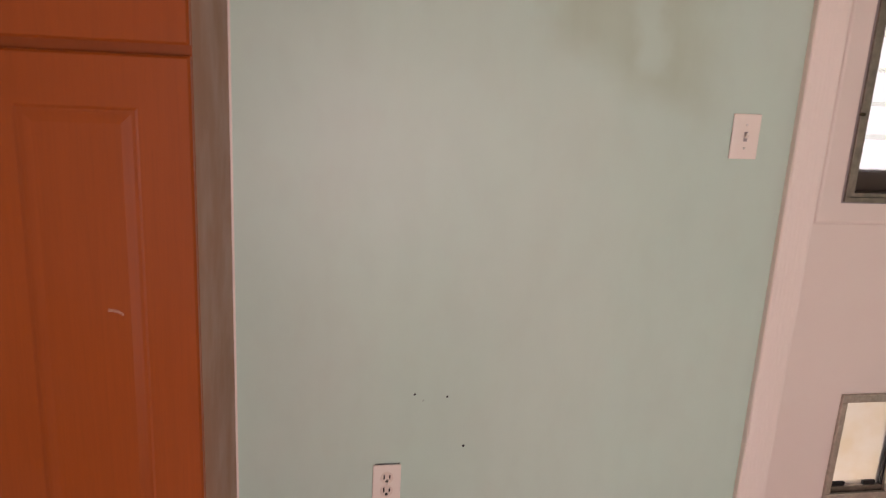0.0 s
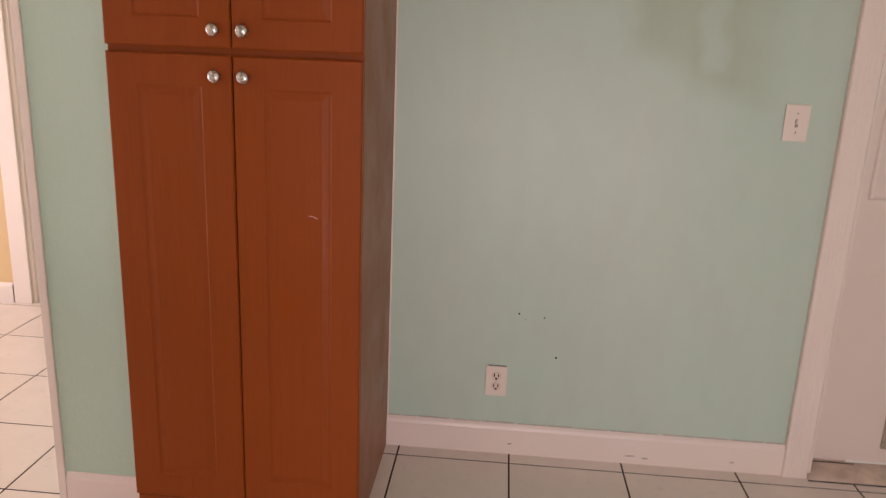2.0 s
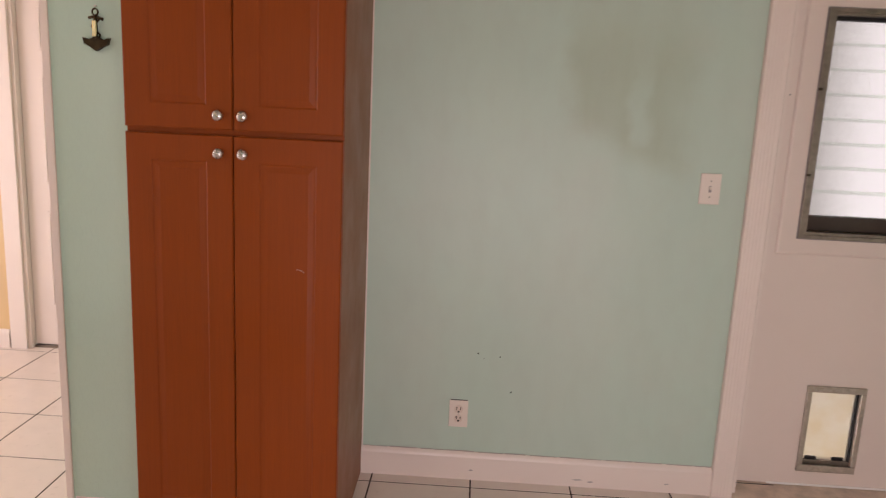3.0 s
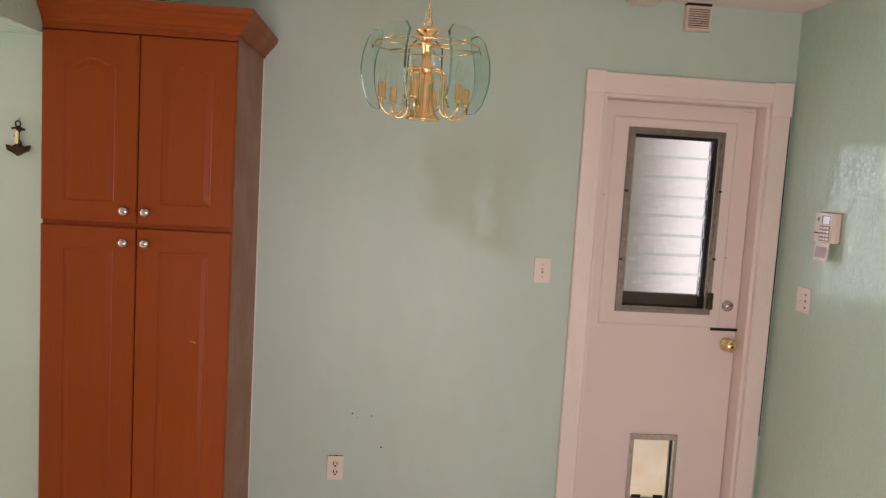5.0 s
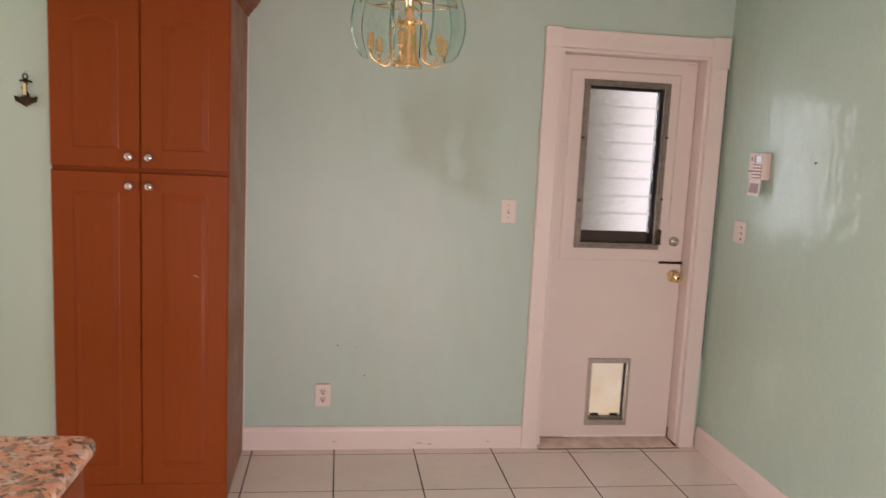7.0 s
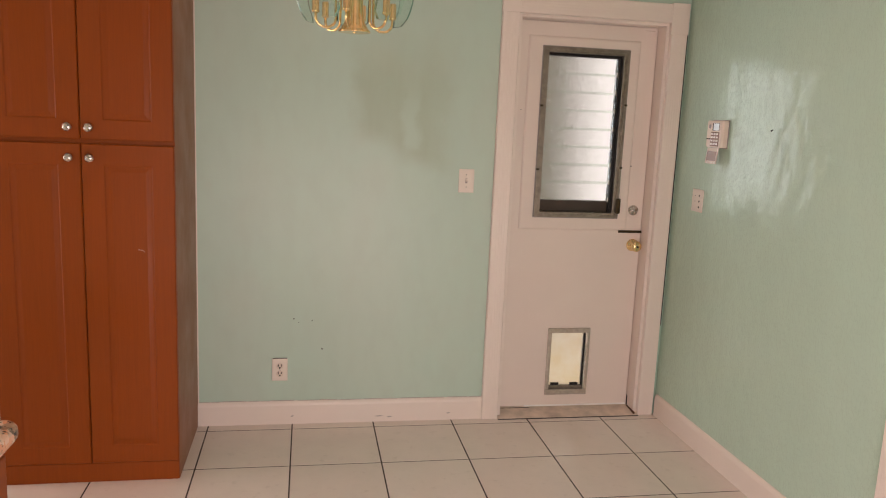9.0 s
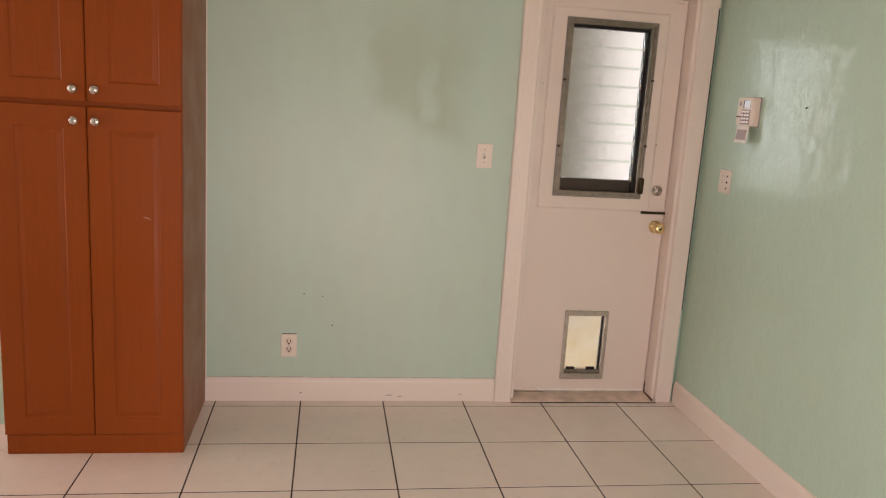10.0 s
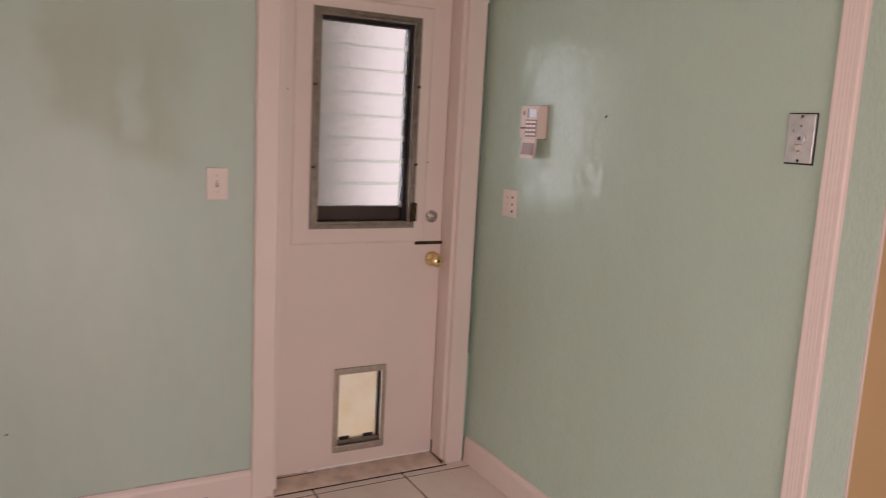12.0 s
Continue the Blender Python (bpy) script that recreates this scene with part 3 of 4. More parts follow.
def hall_door():
    L, R, T, y = -4.5, -3.68, 2.04, 1.175
    case = thing("door_frame", (-4.09, y, 0), "white painted flat casing of hall door", "door frame", kind="structure")
    for x0, x1 in ((L - 0.095, L), (R, R + 0.095)):
        part("casing", box(x0, x1, y - 0.018, y, 0, T, 0.004), TRIM, case)
    part("casing", box(L - 0.095, R + 0.095, y - 0.020, y, T, T + 0.09, 0.004), TRIM, case)
    part("jamb", box(L, L + 0.018, y, 1.39, 0, T), TRIM, case)
    part("jamb", box(R - 0.018, R, y, 1.39, 0, T), TRIM, case)
    part("jamb", box(L + 0.018, R - 0.018, y, 1.39, T - 0.018, T), TRIM, case)
    part("threshold", prism([(y + 0.025, 0), (y + 0.03, 0.012), (y + 0.09, 0.014), (1.40, 0.014), (1.40, 0)], 'x', L + 0.018, R - 0.018), WORN, case, "dark worn wooden threshold")
    part("casing_gap", box(L - 0.099, L - 0.095, y - 0.012, y, 0, 0.11), DARK, case)
    f = 1.215
    door = thing("door_2", (-4.09, f, 0.024), "closed white six-panel hall door", "door", kind="structure")
    l, r = L + 0.020, R - 0.020
    part("leaf", box(l, r, f, f + 0.04, 0.018, T - 0.020, 0.002), DOOR_WHITE, door)
    w = (r - l - 0.11 * 3) / 2
    for x in (l + 0.11, l + 0.22 + w):
        for z0, z1 in ((0.24, 0.80), (0.95, 1.55), (1.67, 1.90)):
            ring = box(x, x + w, f - 0.006, f - 0.0005, z0, z0 + 0.018, 0.003)
            box(x, x + w, f - 0.006, f - 0.0005, z1 - 0.018, z1, 0.003, bm=ring)
            box(x, x + 0.018, f - 0.006, f - 0.0005, z0 + 0.018, z1 - 0.018, 0.003, bm=ring)
            box(x + w - 0.018, x + w, f - 0.006, f - 0.0005, z0 + 0.018, z1 - 0.018, 0.003, bm=ring)
            pan = part("panel_moulding", ring, DOOR_WHITE, door)
            part("panel", box(x + 0.04, x + w - 0.04, f - 0.005, f - 0.0005, z0 + 0.04, z1 - 0.04, 0.004), DOOR_WHITE, pan)


hall_door()


# ---- pantry cabinet ----
def arch(x0, x1, z, rise, n=14):
    """Points along a cathedral top, from left shoulder to right."""
    w = x1 - x0
    pts = [(x0, z), (x0 + 0.13 * w, z)]
    for k in range(n + 1):
        u = k / n
        pts.append((x0 + (0.13 + 0.74 * u) * w, z + rise * math.sin(math.pi * u) ** 0.95))
    return pts + [(x0 + 0.87 * w, z), (x1, z)]


def routed_front(x0, x1, z0, z1, y, inset, arched):
    """A cabinet front whose panel is set off by a routed groove."""
    def outline(off):
        a, b, lo = x0 + inset + off, x1 - inset - off, z0 + inset * 0.92 + off
        hi = z1 - inset - off - (0.035 if arched else 0)
        top = arch(a, b, hi, 0.026) if arched else [(a + (b - a) * k / 18, hi) for k in range(19)]
        return [(b, lo), (a, lo)] + top
    rings = [(outline(0), 0.0), (outline(0.005), 0.0036), (outline(0.010), 0.0036), (outline(0.026), 0.0008), (outline(0.032), 0.0008)]
    bm = bmesh.new()
    loops = [[bm.verts.new((px, y + d, pz)) for px, pz in pts] for pts, d in rings]
    n = len(loops[0])
    for lo, hi in zip(loops, loops[1:]):
        for k in range(n):
            bm.faces.new((lo[k], lo[(k + 1) % n], hi[(k + 1) % n], hi[k]))
    bm.faces.new(loops[-1])
    # flat border from the first loop out to the rounded edge
    e = 0.004
    out = [(x1, z0), (x0, z0)] + [(x0 + (x1 - x0) * k / (n - 3), z1) for k in range(n - 2)]
    inn = [(min(max(px, x0 + e), x1 - e), min(max(pz, z0 + e), z1 - e)) for px, pz in out]
    o1 = [bm.verts.new((px, y, pz)) for px, pz in inn]
    o2 = [bm.verts.new((px, y + e, pz)) for px, pz in out]
    o3 = [bm.verts.new((px, y + 0.019, pz)) for px, pz in out]
    for lo, hi in ((o3, o2), (o2, o1), (o1, loops[0])):
        for k in range(n):
            bm.faces.new((lo[k], lo[(k + 1) % n], hi[(k + 1) % n], hi[k]))
    bm.faces.new(o3[::-1])
    bmesh.ops.recalc_face_normals(bm, faces=bm.faces[:])
    return bm


def pantry():
    x0, x1, y, mid = -3.0735, -2.394, -0.566, -2.736
    cab = thing("pantry_cabinet", (-2.73, -0.28, 0), "tall cherry-coloured pantry cabinet with four doors", "cabinet")
    part("side_panel", box(x1 - 0.018, x1, y + 0.021, -0.004, 0.0, 2.10, 0.001), SIDE, cab, "dull brown laminate side")
    part("side_panel", box(x0, x0 + 0.018, y + 0.021, -0.004, 0.0, 2.10, 0.001), SIDE, cab)
    part("carcass", box(x0 + 0.018, x1 - 0.018, y + 0.023, -0.004, 0.075, 2.10), CHERRY, cab)
    part("face_frame", box(x0, x1 - 0.0005, y + 0.0192, y + 0.0208, 0.082, 2.1), CHERRY, cab)
    part("plinth", box(x0 + 0.006, x1 - 0.001, y + 0.005, y + 0.020, 0.0, 0.0815, 0.002), CHERRY, cab)
    part("face_rail", box(x0, x1, y + 0.003, y + 0.0205, 2.079, 2.112, 0.002), CHERRY, cab)
    for z0, z1, arched, kz in ((0.083, 1.385, False, 1.332), (1.402, 2.076, True, 1.447)):
        for a, b, kx in ((x0, mid - 0.0015, mid - 0.038), (mid + 0.0015, x1 - 0.001, mid + 0.037)):
            d = part("cabinet_door", routed_front(a, b, z0, z1, y, 0.080, arched), CHERRY, cab, "arched panel door" if arched else "long panel door")
            part("knob", lathe([(0.009, 0), (0.008, 0.006), (0.006, 0.012), (0.008, 0.018), (0.0155, 0.024), (0.0165, 0.030), (0.013, 0.0345), (0.004, 0.036)], (kx, y, kz), (0, -1, 0), 24), NICKEL, d, "round satin nickel knob")
    # crown: swept round the front and the free side, mitred
    prof = [(0.0, 2.100), (0.008, 2.100), (0.010, 2.112), (0.018, 2.118), (0.024, 2.130), (0.036, 2.142), (0.044, 2.148), (0.046, 2.158), (0.056, 2.166), (0.060, 2.186), (0.0, 2.186)]
    bm = bmesh.new()
    rows = []
    for px, py, ox, oy in ((x0 + 0.001, y + 0.003, 0, -1), (x1, y + 0.003, 1, -1), (x1, -0.004, 1, 0)):
        rows.append([bm.verts.new((px + ox * o, py + oy * o, z)) for o, z in prof])
    n = len(prof)
    for lo, hi in zip(rows, rows[1:]):
        for k in range(n):
            bm.faces.new((lo[k], lo[(k + 1) % n], hi[(k + 1) % n], hi[k]))
    bm.faces.new(rows[0])
    bm.faces.new(rows[-1][::-1])
    bmesh.ops.recalc_face_normals(bm, faces=bm.faces[:])
    part("crown_moulding", bm, CHERRY, cab, "stepped cherry crown moulding")
    part("top_panel", box(x0, x1, y + 0.022, -0.004, 2.101, 2.115), CHERRY, cab)
    part("caulk_bead", box(x1 - 0.001, x1 + 0.005, -0.0055, 0.0, 0.118, 2.10), TRIM, cab, "pale caulk bead at the wall")
    pts = [(-2.536 + 0.024 * u, y - 0.0001, 0.976 - 0.008 * u + 0.003 * math.sin(3 * u)) for u in (0, .2, .4, .6, .8, 1.0)]
    part("scratch", tube(pts, 0.0007, 5), PLASTIC, cab, "pale scratch")


pantry()


# ---- kitchen counter ----
def kitchen_run():
    x0, x1, y0, y1 = -3.073, -2.440, -4.55, -2.114
    base = thing("base_cabinet", (-2.76, -3.5, 0), "cherry-coloured kitchen base cabinet under granite", "cabinet")
    part("body", box(x0, x1 - 0.035, y0, y1 - 0.035, 0.09, 0.868, 0.002), CHERRY, base)
    part("plinth", box(x0, x1 - 0.09, y0, y1 - 0.06, 0.0, 0.089), CHERRY, base)
    n = 5
    w = (y1 - 0.05 - y0) / n
    for k in range(n):
        d = part("cabinet_door", box(x1 - 0.034, x1 - 0.016, y0 + k * w + 0.004, y0 + (k + 1) * w - 0.004, 0.10, 0.855, 0.003), CHERRY, base)
    # slab with a rolled edge and a rounded free corner
    r, t, top = 0.035, 0.040, 0.91
    out = [(x0, y0), (x1, y0)] + [(x1 - r + r * math.cos(a), y1 - r + r * math.sin(a)) for a in [k * math.pi / 16 for k in range(9)]] + [(x0, y1)]
    bm = prism(out, 'z', top - t, top)
    rim = [e for e in bm.edges if abs(e.verts[0].co.z - e.verts[1].co.z) < 1e-6]
    bmesh.ops.bevel(bm, geom=rim, offset=0.015, segments=4, profile=0.5, affect='EDGES')
    for f in bm.faces:
        f.smooth = f.calc_area() < 0.05
    solid("countertop", bm, GRANITE, (-2.75, -3.5, 0.872), "polished salmon granite countertop with dark flecks", "countertop")


kitchen_run()


# ---- chandelier ----
def chandelier():
    cx, cy = -1.737, -1.09
    ch = thing("chandelier", (cx, cy, CEIL), "brass chandelier with curved green-edged glass panels", "chandelier")
    part("canopy", lathe([(0.062, 0), (0.060, -0.006), (0.045, -0.020), (0.018, -0.030), (0.008, -0.036)], (cx, cy, CEIL - 0.001)), BRASS, ch)
    # chain
    z, k = CEIL - 0.030, 0
    while z > 2.118:
        n = 14
        pts = []
        for i in range(n):
            a = 2 * math.pi * i / n
            u, v = 0.0085 * math.cos(a), 0.020 * math.sin(a)
            pts.append((cx + (u if k % 2 else 0), cy + (0 if k % 2 else u), z - 0.018 + v))
        part("chain_link", tube(pts, 0.0019, 6, True), BRASS, ch)
        z -= 0.0345
        k += 1
    part("cord", tube([(cx + 0.004 * math.sin(i * 1.3), cy + 0.004 * math.cos(i * 1.1), CEIL - 0.03 - i * 0.02) for i in range(19)], 0.0018, 6), BRASS, ch)
    part("loop", tube([(cx + 0.012 * math.cos(a), cy, 2.090 + 0.013 * math.sin(a)) for a in [2 * math.pi * i / 14 for i in range(14)]], 0.0022, 6, True), BRASS, ch)
    part("hub", lathe([(0.004, 2.082), (0.014, 2.080), (0.024, 2.076), (0.037, 2.068), (0.036, 2.063), (0.022, 2.050), (0.014, 2.040), (0.012, 2.030)][::-1], (cx, cy, 0), seg=20), BRASS, ch)
    part("stem", lathe([(0.017, 2.032), (0.018, 2.022), (0.014, 2.016), (0.0135, 1.975), (0.018, 1.968), (0.024, 1.960), (0.024, 1.948), (0.018, 1.940)][::-1], (cx, cy, 0)), BRASS, ch)
    part("bell", lathe([(0.052, 1.803), (0.053, 1.806), (0.046, 1.814), (0.037, 1.828), (0.031, 1.846), (0.028, 1.870), (0.0265, 1.905), (0.026, 1.936), (0.018, 1.940)], (cx, cy, 0), seg=32), BRASS, ch, "flared brass trumpet body")
    part("finial", lathe([(0.002, 1.800), (0.005, 1.801), (0.005, 1.806)], (cx, cy, 0), seg=12), BRASS, ch)
    zr, rr = 2.020, 0.156
    ring = tube([(cx + rr * math.cos(a), cy + rr * math.sin(a), zr) for a in [2 * math.pi * i / 48 for i in range(48)]], 0.0028, 6, True)
    part("ring", ring, BRASS, ch)
    for k in range(6):
        a = math.radians(60 * k + 15)
        ca, sa = math.cos(a), math.sin(a)

        def at(r, z):
            return (cx + r * ca, cy + r * sa, z)
        part("spoke", tube([at(0.012, 2.024), at(rr, zr)], 0.0026, 6), BRASS, ch)
        # arm: out of the collar, down, and up to the candle
        pts = [at(0.020, 1.952), at(0.045, 1.954)]
        for i in range(1, 7):
            t = math.pi / 2 * i / 6
            pts.append(at(0.045 + 0.018 * math.sin(t), 1.936 + 0.018 * math.cos(t)))
        pts.append(at(0.064, 1.860))
        for i in range(0, 13):
            t = math.pi * i / 12
            pts.append(at(0.0975 - 0.0335 * math.cos(t), 1.842 - 0.030 * math.sin(t)))
        pts.append(at(0.131, 1.856))
        arm = part("arm", tube(pts, 0.0042, 8), BRASS, ch)
        part("candle_cup", lathe([(0.004, 1.852), (0.013, 1.857), (0.014, 1.861), (0.0115, 1.863), (0.0115, 1.905), (0.008, 1.907)], (cx + 0.131 * ca, cy + 0.131 * sa, 0), seg=14), BRASS, arm, "brass candle sleeve")
        part("bulb", lathe([(0.006, 1.9075), (0.007, 1.914), (0.0125, 1.926), (0.014, 1.938), (0.010, 1.955), (0.004, 1.970), (0.001, 1.976)], (cx + 0.131 * ca, cy + 0.131 * sa, 0), seg=14), CLEAR, arm, "clear flame bulb").visible_shadow = False
    # glass panels, bowed from top to bottom, corners nipped
    for k in range(5):
        a = math.radians(72 * k + 89)
        ca, sa = math.cos(a), math.sin(a)
        bm = bmesh.new()
        rows, half, nz = [], 0.058, 10
        for i in range(nz + 1):
            u = i / nz
            z = 1.833 + 0.232 * u
            r = 0.156 + 0.032 * (1 - (2 * u - 1) ** 2)
            nip = min(u, 1 - u)
            w = half - (0.022 * (1 - nip / 0.1) if nip < 0.1 else 0) - 0.004 * abs(2 * u - 1)
            layers = []
            for t, cut in ((0.0, 0.004), (0.0065, 0.0)):
                rad = r - t
                layers.append([bm.verts.new((cx + rad * ca - s * sa, cy + rad * sa + s * ca, z)) for s in [(w - cut) * q for q in (-1, -0.5, 0, 0.5, 1)]])
            rows.append(layers)
        for lo, hi in zip(rows, rows[1:]):
            for j in range(4):
                bm.faces.new((lo[0][j], lo[0][j + 1], hi[0][j + 1], hi[0][j]))
                bm.faces.new((lo[1][j + 1], lo[1][j], hi[1][j], hi[1][j + 1]))
            bm.faces.new((lo[1][0], lo[0][0], hi[0][0], hi[1][0])).material_index = 1
            bm.faces.new((lo[0][4], lo[1][4], hi[1][4], hi[0][4])).material_index = 1
        for row in (rows[0], rows[-1]):
            for j in range(4):
                bm.faces.new((row[0][j], row[1][j], row[1][j + 1], row[0][j + 1])).material_index = 1
        bmesh.ops.recalc_face_normals(bm, faces=bm.faces[:])
        for f in bm.faces:
            f.smooth = True
        for e in bm.edges:
            e.smooth = len({f.material_index for f in e.link_faces}) == 1 and sum(f.material_index for f in e.link_faces) == 0
        g = part("glass_panel", bm, CHANDELIER_GLASS, ch, "curved bevelled green-edged glass")
        g.data.materials.append(GLASS_EDGE)
        g.visible_shadow = False
        part("thumb_screw", lathe([(0.006, 0), (0.006, 0.004), (0.003, 0.006)], (cx + 0.174 * ca, cy + 0.174 * sa, 2.022), (ca, sa, 0), 10), BRASS, g)


chandelier()


# ---- wall fittings ----
def light_switch():
    x0, x1, z0, z1 = -1.147, -1.070, 1.182, 1.298
    sw = thing("light_switch", ((x0 + x1) / 2, 0, z0), "cream single toggle light switch on green wall", "light switch")
    cx, cz = (x0 + x1) / 2, (z0 + z1) / 2
    part("plate", box(x0, x1, -0.006, -0.0005, z0, z1, 0.003), PLATE, sw)
    part("slot", box(cx - 0.005, cx + 0.005, -0.0068, -0.006, cz - 0.012, cz + 0.012), GREY_PLASTIC, sw)
    part("toggle", prism([(-0.0069, cz - 0.004), (-0.0069, cz + 0.007), (-0.017, cz + 0.011), (-0.017, cz + 0.005)], 'x', cx - 0.004, cx + 0.004), PLATE, sw)
    for z in (cz - 0.030, cz + 0.030):
        part("screw", lathe([(0.003, 0), (0.002, 0.001)], (cx, -0.006, z), (0, -1, 0), 10), NICKEL, sw)


def outlet():
    x0, x1, z0, z1 = -2.042, -1.966, 0.224, 0.338
    o = thing("wall_outlet", ((x0 + x1) / 2, 0, z0), "white duplex power outlet on green wall", "outlet")
    cx, cz = (x0 + x1) / 2, (z0 + z1) / 2
    part("plate", box(x0, x1, -0.006, -0.0005, z0, z1, 0.003), PLATE, o)
    part("plate_gap", box(x0 + 0.006, x1 - 0.004, -0.002, -0.0004, z1 - 0.002, z1 + 0.0022), DARK, o)
    for s in (-1, 1):
        z = cz + s * 0.0195
        face = part("socket", lathe([(0.0172, 0), (0.0172, 0.0012), (0.0165, 0.0022)], (cx, -0.006, z), (0, -1, 0), 28), PLASTIC, o)
        part("slot", box(cx - 0.0095, cx - 0.0055, -0.0088, -0.0078, z - 0.003, z + 0.010), DARK, face)
        part("slot", box(cx + 0.0055, cx + 0.0095, -0.0088, -0.0078, z - 0.002, z + 0.009), DARK, face)
        part("ground_hole", lathe([(0.0045, 0), (0.0042, 0.0009)], (cx, -0.0079, z - 0.009), (0, -1, 0), 12), DARK, face)
    part("screw", lathe([(0.003, 0), (0.002, 0.001)], (cx, -0.006, cz), (0, -1, 0), 10), NICKEL, o)


def double_switch():
    y0, y1, z0, z1 = -0.306, -0.203, 1.142, 1.252
    s = thing("switch_plate", (0, (y0 + y1) / 2, z0), "cream two-gang wall plate with dark holes", "wall plate")
    part("plate", box(-0.006, -0.0005, y0, y1, z0, z1, 0.003), PLATE, s)
    for z in (1.166, 1.194, 1.222):
        part("hole", lathe([(0.0055, 0), (0.005, 0.0009)], (-0.0059, -0.274, z), (-1, 0, 0), 10), DARK, s)
    for z in (1.192, 1.220):
        part("screw", lathe([(0.0028, 0), (0.002, 0.001)], (-0.006, -0.236, z), (-1, 0, 0), 8), GREY_PLASTIC, s)
    part("blank_insert", box(-0.0075, -0.0058, -0.242, -0.230, 1.160, 1.180, 0.001), PLATE, s)


def keypad():
    y0, y1, z0, z1 = -0.468, -0.333, 1.460, 1.583
    k = thing("alarm_keypad", (0, (y0 + y1) / 2, z0), "beige alarm keypad with open flap, on wall", "keypad")
    side = [(-0.0005, y1), (-0.030, y1), (-0.034, y1 - 0.004), (-0.034, y0 + 0.020), (-0.031, y0 + 0.010), (-0.022, y0 + 0.003), (-0.0005, y0)]
    b = prism(side, 'z', z0, z1)
    bmesh.ops.bevel(b, geom=[e for e in b.edges if abs(e.verts[0].co.z - e.verts[1].co.z) < 1e-6], offset=0.004, segments=2, affect='EDGES')
    part("body", b, PLASTIC, k)
    part("back_plate", box(-0.004, -0.0004, y0 - 0.003, y1 + 0.003, z0 - 0.003, z1 + 0.003, 0.001), GREY_PLASTIC, k)
    part("display_bezel", box(-0.0350, -0.0338, y0 + 0.026, y1 - 0.052, z1 - 0.046, z1 - 0.012, 0.0004), DARK, k, "dark display window")
    part("display", box(-0.0358, -0.0351, y0 + 0.026, y1 - 0.060, z1 - 0.045, z1 - 0.013), DISPLAY, k, "pale glossy display")
    part("emblem", lathe([(0.010, 0), (0.009, 0.0008)], (-0.034, y1 - 0.026, z1 - 0.028), (-1, 0, 0), 16), GREY_PLASTIC, k)
    part("seam", box(-0.0348, -0.0338, y1 - 0.036, y1 - 0.003, z0 + 0.036, z0 + 0.041), DARK, k)
    part("key_field", box(-0.0350, -0.0338, y0 + 0.022, y1 - 0.040, z0 + 0.006, z1 - 0.052, 0.0004), KEY_FIELD, k, "brown-grey key field")
    w, h = (y1 - y0 - 0.062 - 0.006) / 3, (z1 - z0 - 0.058 - 0.004) / 4
    for i in range(3):
        for j in range(4):
            yk, zk = y0 + 0.025 + i * w, z0 + 0.008 + j * h
            part("key", box(-0.0382, -0.0348, yk + 0.0045, yk + w - 0.0045, zk + 0.0042, zk + h - 0.0030, 0.001), KEY_WHITE, k)
    hz = z0 - 0.001
    flap = part("flap", prism([(-0.034, hz), (-0.0305, hz), (-0.038, hz - 0.074), (-0.042, hz - 0.074)], 'y', y0 + 0.018, y1 - 0.022), PLASTIC, k, "hinged cover hanging open")

    def leaf(ya, yb, za, zb, material, name, label=""):
        xa, xb = [-0.034 - 0.008 * (hz - q) / 0.074 for q in (za, zb)]
        part(name, prism([(xa - 0.0009, za), (xa + 0.0006, za), (xb + 0.0006, zb), (xb - 0.0009, zb)], 'y', ya, yb), material, flap, label)
    leaf(y0 + 0.026, y1 - 0.030, hz - 0.016, hz - 0.060, KEY_FIELD, "flap_label", "brown-grey instruction label")
    leaf(y0 + 0.020, y0 + 0.024, hz - 0.004, hz - 0.040, KEY_WHITE, "hinge_arm")
    leaf(y1 - 0.028, y1 - 0.024, hz - 0.004, hz - 0.040, KEY_WHITE, "hinge_arm")
    for ya in (y0 + 0.022, y0 + 0.048, y0 + 0.086):
        leaf(ya, ya + 0.016, hz - 0.066, hz - 0.071, KEY_WHITE, "flap_catch")


def phone_plate():
    y0, y1, z0, z1 = -1.583, -1.505, 1.439, 1.561
    cy, cz = (y0 + y1) / 2, (z0 + z1) / 2
    p = thing("phone_jack_plate", (0, cy, z0), "scratched steel phone jack plate on wall", "wall plate")
    part("plate", box(-0.006, -0.0005, y0, y1, z0, z1, 0.0025, 2), STEEL, p)
    part("plate_gap", box(-0.0025, -0.0004, y0 - 0.003, y1 + 0.001, z0 - 0.0035, z1 + 0.0025), DARK, p, "dark edge behind the plate")
    part("jack_boss", lathe([(0.016, 0), (0.015, 0.002), (0.012, 0.003)], (-0.006, cy, cz), (-1, 0, 0), 20), STEEL, p)
    part("jack", box(-0.0095, -0.0089, cy - 0.004, cy + 0.004, cz - 0.004, cz + 0.005), RUST, p, "red-brown jack opening")
    part("paint_patch", prism([(cy - 0.014, cz - 0.030), (cy + 0.006, cz - 0.034), (cy + 0.012, cz - 0.020), (cy - 0.002, cz - 0.014)], 'x', -0.0064, -0.0061), PLATE, p, "old paint smear")
    for z in (z0 + 0.006, z1 - 0.006):
        part("screw", lathe([(0.004, 0), (0.003, 0.0016)], (-0.006, cy, z), (-1, 0, 0), 10), BRONZE, p)
    for z in (cz + 0.031, cz - 0.031):
        part("stud", lathe([(0.0035, 0), (0.003, 0.003), (0.0015, 0.004)], (-0.006, cy, z), (-1, 0, 0), 14), GREY_PLASTIC, p)


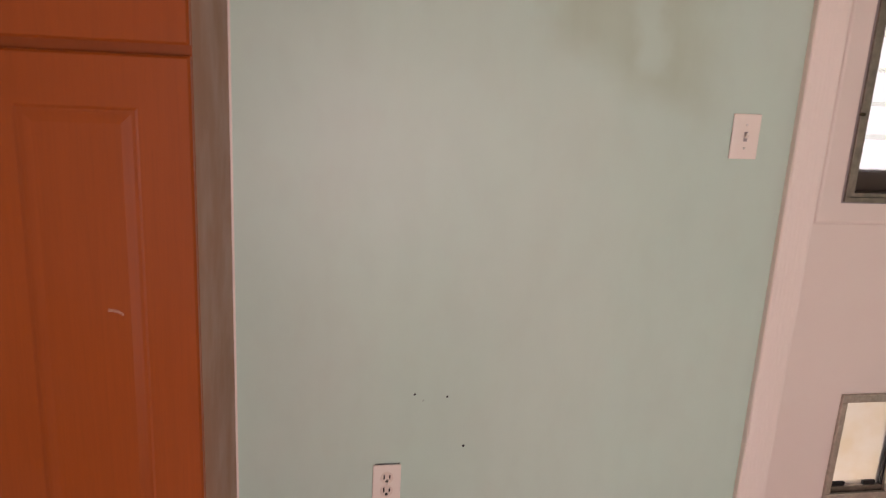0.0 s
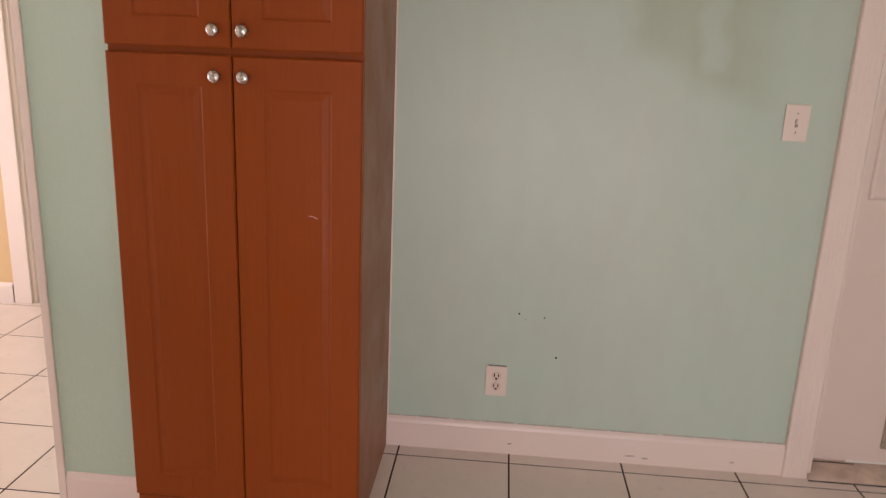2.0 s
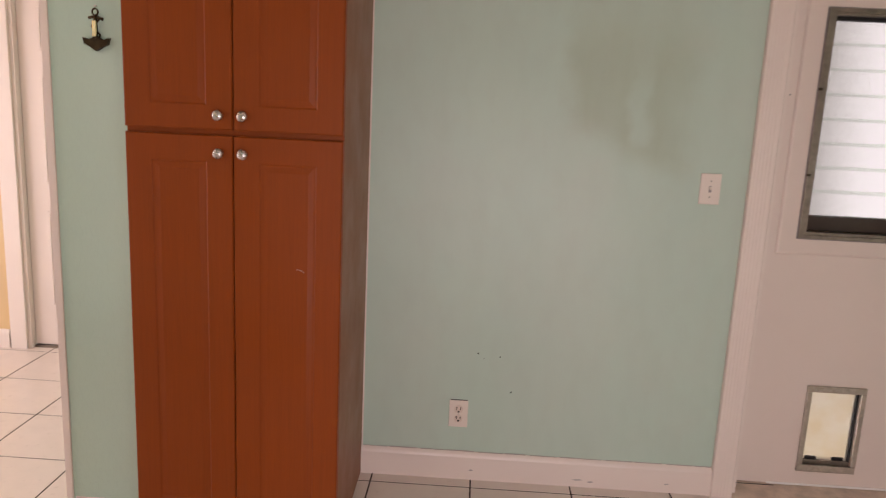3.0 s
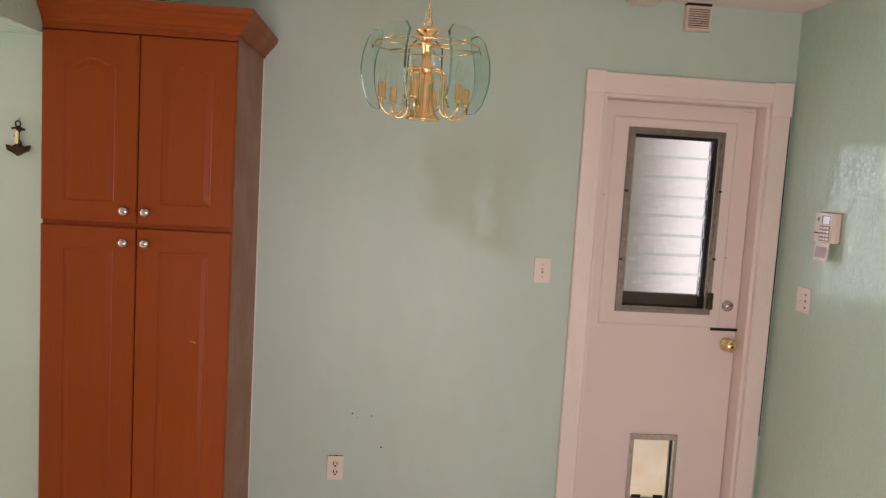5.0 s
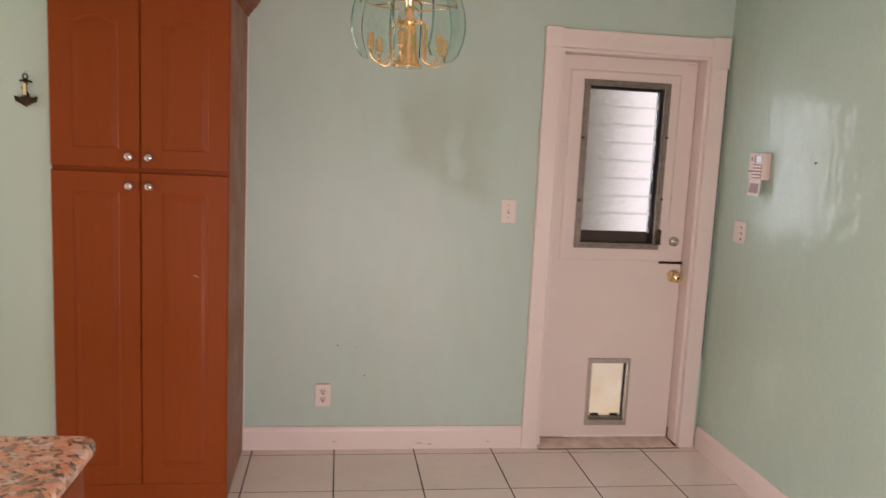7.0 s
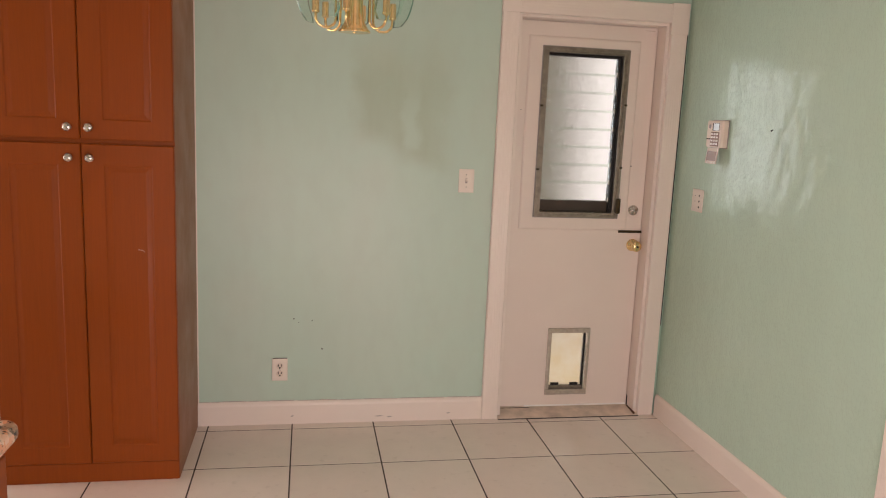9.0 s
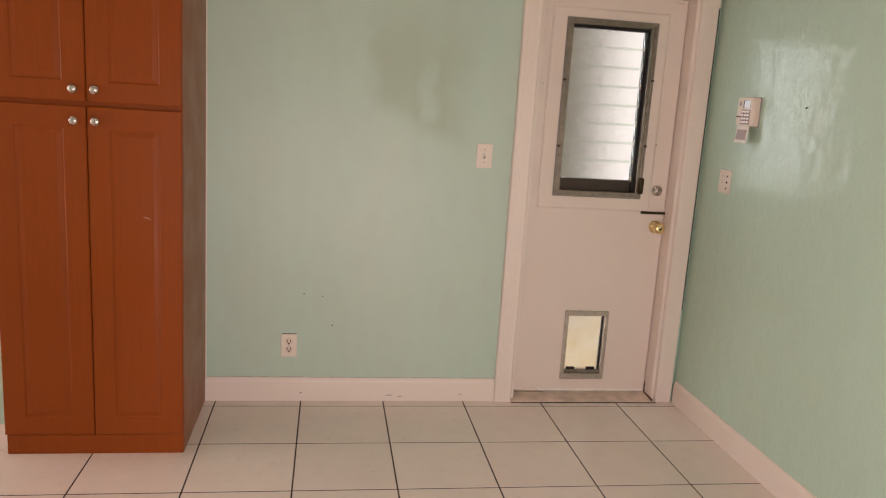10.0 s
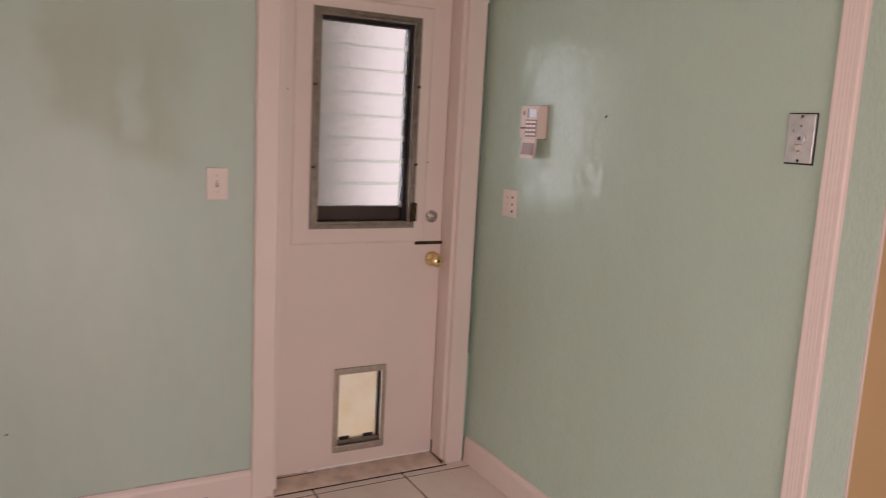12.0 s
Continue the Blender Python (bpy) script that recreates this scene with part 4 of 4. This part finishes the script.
def anchor():
    cx, y = -3.173, -0.512
    a = thing("anchor_ornament", (cx, y, 1.62), "small dark bronze anchor wall ornament", "wall ornament")
    yy = y - 0.010
    part("shank", tube([(cx, yy, 1.640), (cx, yy, 1.728)], 0.0055, 8), BRONZE, a)
    part("stock", tube([(cx - 0.021, yy, 1.720), (cx - 0.010, yy, 1.723), (cx + 0.010, yy, 1.721), (cx + 0.024, yy, 1.717)], 0.0045, 8), BRONZE, a)
    part("ring", tube([(cx + 0.009 * math.cos(t), yy, 1.738 + 0.010 * math.sin(t)) for t in [2 * math.pi * i / 14 for i in range(14)]], 0.0028, 6, True), BRONZE, a)
    crown = [(-0.041, 1.662), (-0.036, 1.642), (-0.018, 1.634), (0.0, 1.622), (0.018, 1.634), (0.036, 1.642), (0.041, 1.662), (0.024, 1.656), (0.012, 1.660), (0.0, 1.668), (-0.012, 1.660), (-0.024, 1.656)]
    part("flukes", prism([(cx + x, z) for x, z in crown], 'y', yy - 0.006, y + 0.0015), BRONZE, a)
    part("rope", tube([(cx + 0.012 * math.sin(i * 0.7), yy - 0.006 * math.cos(i * 0.7), 1.655 + i * 0.0055) for i in range(14)], 0.0028, 6), BRONZE, a)
    part("thermometer", box(cx - 0.0065, cx + 0.0065, yy - 0.012, yy - 0.006, 1.665, 1.713, 0.0015), BRASS, a, "pale brass thermometer strip")
    part("nail", lathe([(0.0025, 0), (0.003, 0.012)], (cx, y, 1.756), (0, -1, 0), 8), NICKEL, a)


def chime_box():
    x0, x1, z0, z1 = -0.552, -0.434, 2.350, 2.459
    c = thing("door_chime", ((x0 + x1) / 2, 0, z0), "beige louvred chime box high on wall", "door chime")
    part("body", box(x0, x1, -0.036, -0.0005, z0, z1, 0.005), PLASTIC, c)
    part("top_gap", box(x0 + 0.004, x1 - 0.004, -0.0355, -0.002, z1 - 0.0005, CEIL - 0.0005), DARK, c)
    part("slot_field", box(x0 + 0.012, x1 - 0.012, -0.0366, -0.0355, z0 + 0.012, z1 - 0.012), WORN, c)
    for k in range(9):
        z = z0 + 0.014 + k * 0.0100
        part("louvre", prism([(-0.0368, z), (-0.0368, z + 0.006), (-0.042, z + 0.001), (-0.042, z)], 'x', x0 + 0.012, x1 - 0.012), PLASTIC, c)


def smoke_alarm():
    x0, x1, y0, y1 = -0.835, -0.705, -0.160, -0.045
    c = thing("smoke_alarm", ((x0 + x1) / 2, (y0 + y1) / 2, CEIL), "white square smoke alarm under the ceiling", "smoke alarm")
    part("body", box(x0, x1, y0, y1, CEIL - 0.033, CEIL - 0.0005, 0.008, 3), PLASTIC, c)
    part("grille", box(x0 + 0.045, x0 + 0.085, y0 - 0.0015, y0 + 0.001, CEIL - 0.026, CEIL - 0.019), DARK, c)


def nail_marks():
    for x, z, r in ((-1.938, 0.539, 0.0035), (-1.850, 0.530, 0.003), (-1.799, 0.384, 0.004), (-1.915, 0.520, 0.0018)):
        solid("nail_hole", lathe([(r, 0), (r * 0.7, 0.0008)], (x, 0.0, z), (0, -1, 0), 8), DARK, (x, 0, z), "small dark nail hole in green wall", "nail hole", "nail holes in the north wall")
    solid("nail", tube([(0, -0.800, 1.550), (-0.012, -0.806, 1.546), (-0.014, -0.812, 1.543)], 0.002, 6), DARK, (0, -0.805, 1.546), "short dark nail in green wall", "nail")


light_switch()
outlet()
double_switch()
keypad()
phone_plate()
anchor()
chime_box()
smoke_alarm()
nail_marks()


# ---- floor, last: bed of grout with tiles ----
def floor_tiles():
    b = box(-3.34, 0.155, -4.8, 0.17, -0.06, -0.0009)
    box(-6.5, -3.34, -2.4, 0.17, -0.06, -0.0009, bm=b)
    box(0.155, 3.4, -4.8, -1.1, -0.06, -0.0009, bm=b)
    box(-6.5, -3.075, 0.17, 1.4, -0.06, -0.0009, bm=b)
    bed = solid("floor", b, GROUT, label="white ceramic tile floor with dark grout joints", category="floor", kind="structure")
    g = 0.0031
    meshes = {}
    rest = bmesh.new()
    for i in range(-12, 14):
        for j in range(-15, 4):
            a, c = TX + i * PITCH + g, TX + (i + 1) * PITCH - g
            d, e = TY + j * PITCH + g, TY + (j + 1) * PITCH - g
            a, c, d, e = max(a, -6.3), min(c, 3.2), max(d, -4.6), min(e, 1.36)
            if c - a < 0.02 or e - d < 0.02:
                continue
            if a > -3.075 and d > -0.04 and not (d < 0.02):
                continue
            if (a > 0.0 and e > -1.15) or (c < -3.2 and d < -2.3):
                continue
            near = -5.2 < a < 0.1 and -3.3 < d
            if not near:
                box(a, c, d, e, -0.008, 0, bm=rest)
                continue
            key = (round(c - a, 4), round(e - d, 4))
            if key not in meshes:
                w, h = key
                meshes[key] = finish(box(-w / 2, w / 2, -h / 2, h / 2, -0.008, 0, 0.0007, 1), "tile", TILE, (0, 0, 0))
            t = new("tile", meshes[key])
            t.location = ((a + c) / 2, (d + e) / 2, 0)
            t.parent = bed
    far = part("far_tiles", rest, TILE, bed)
    tagged(far, "white ceramic tiles further back", kind="stuff")


floor_tiles()
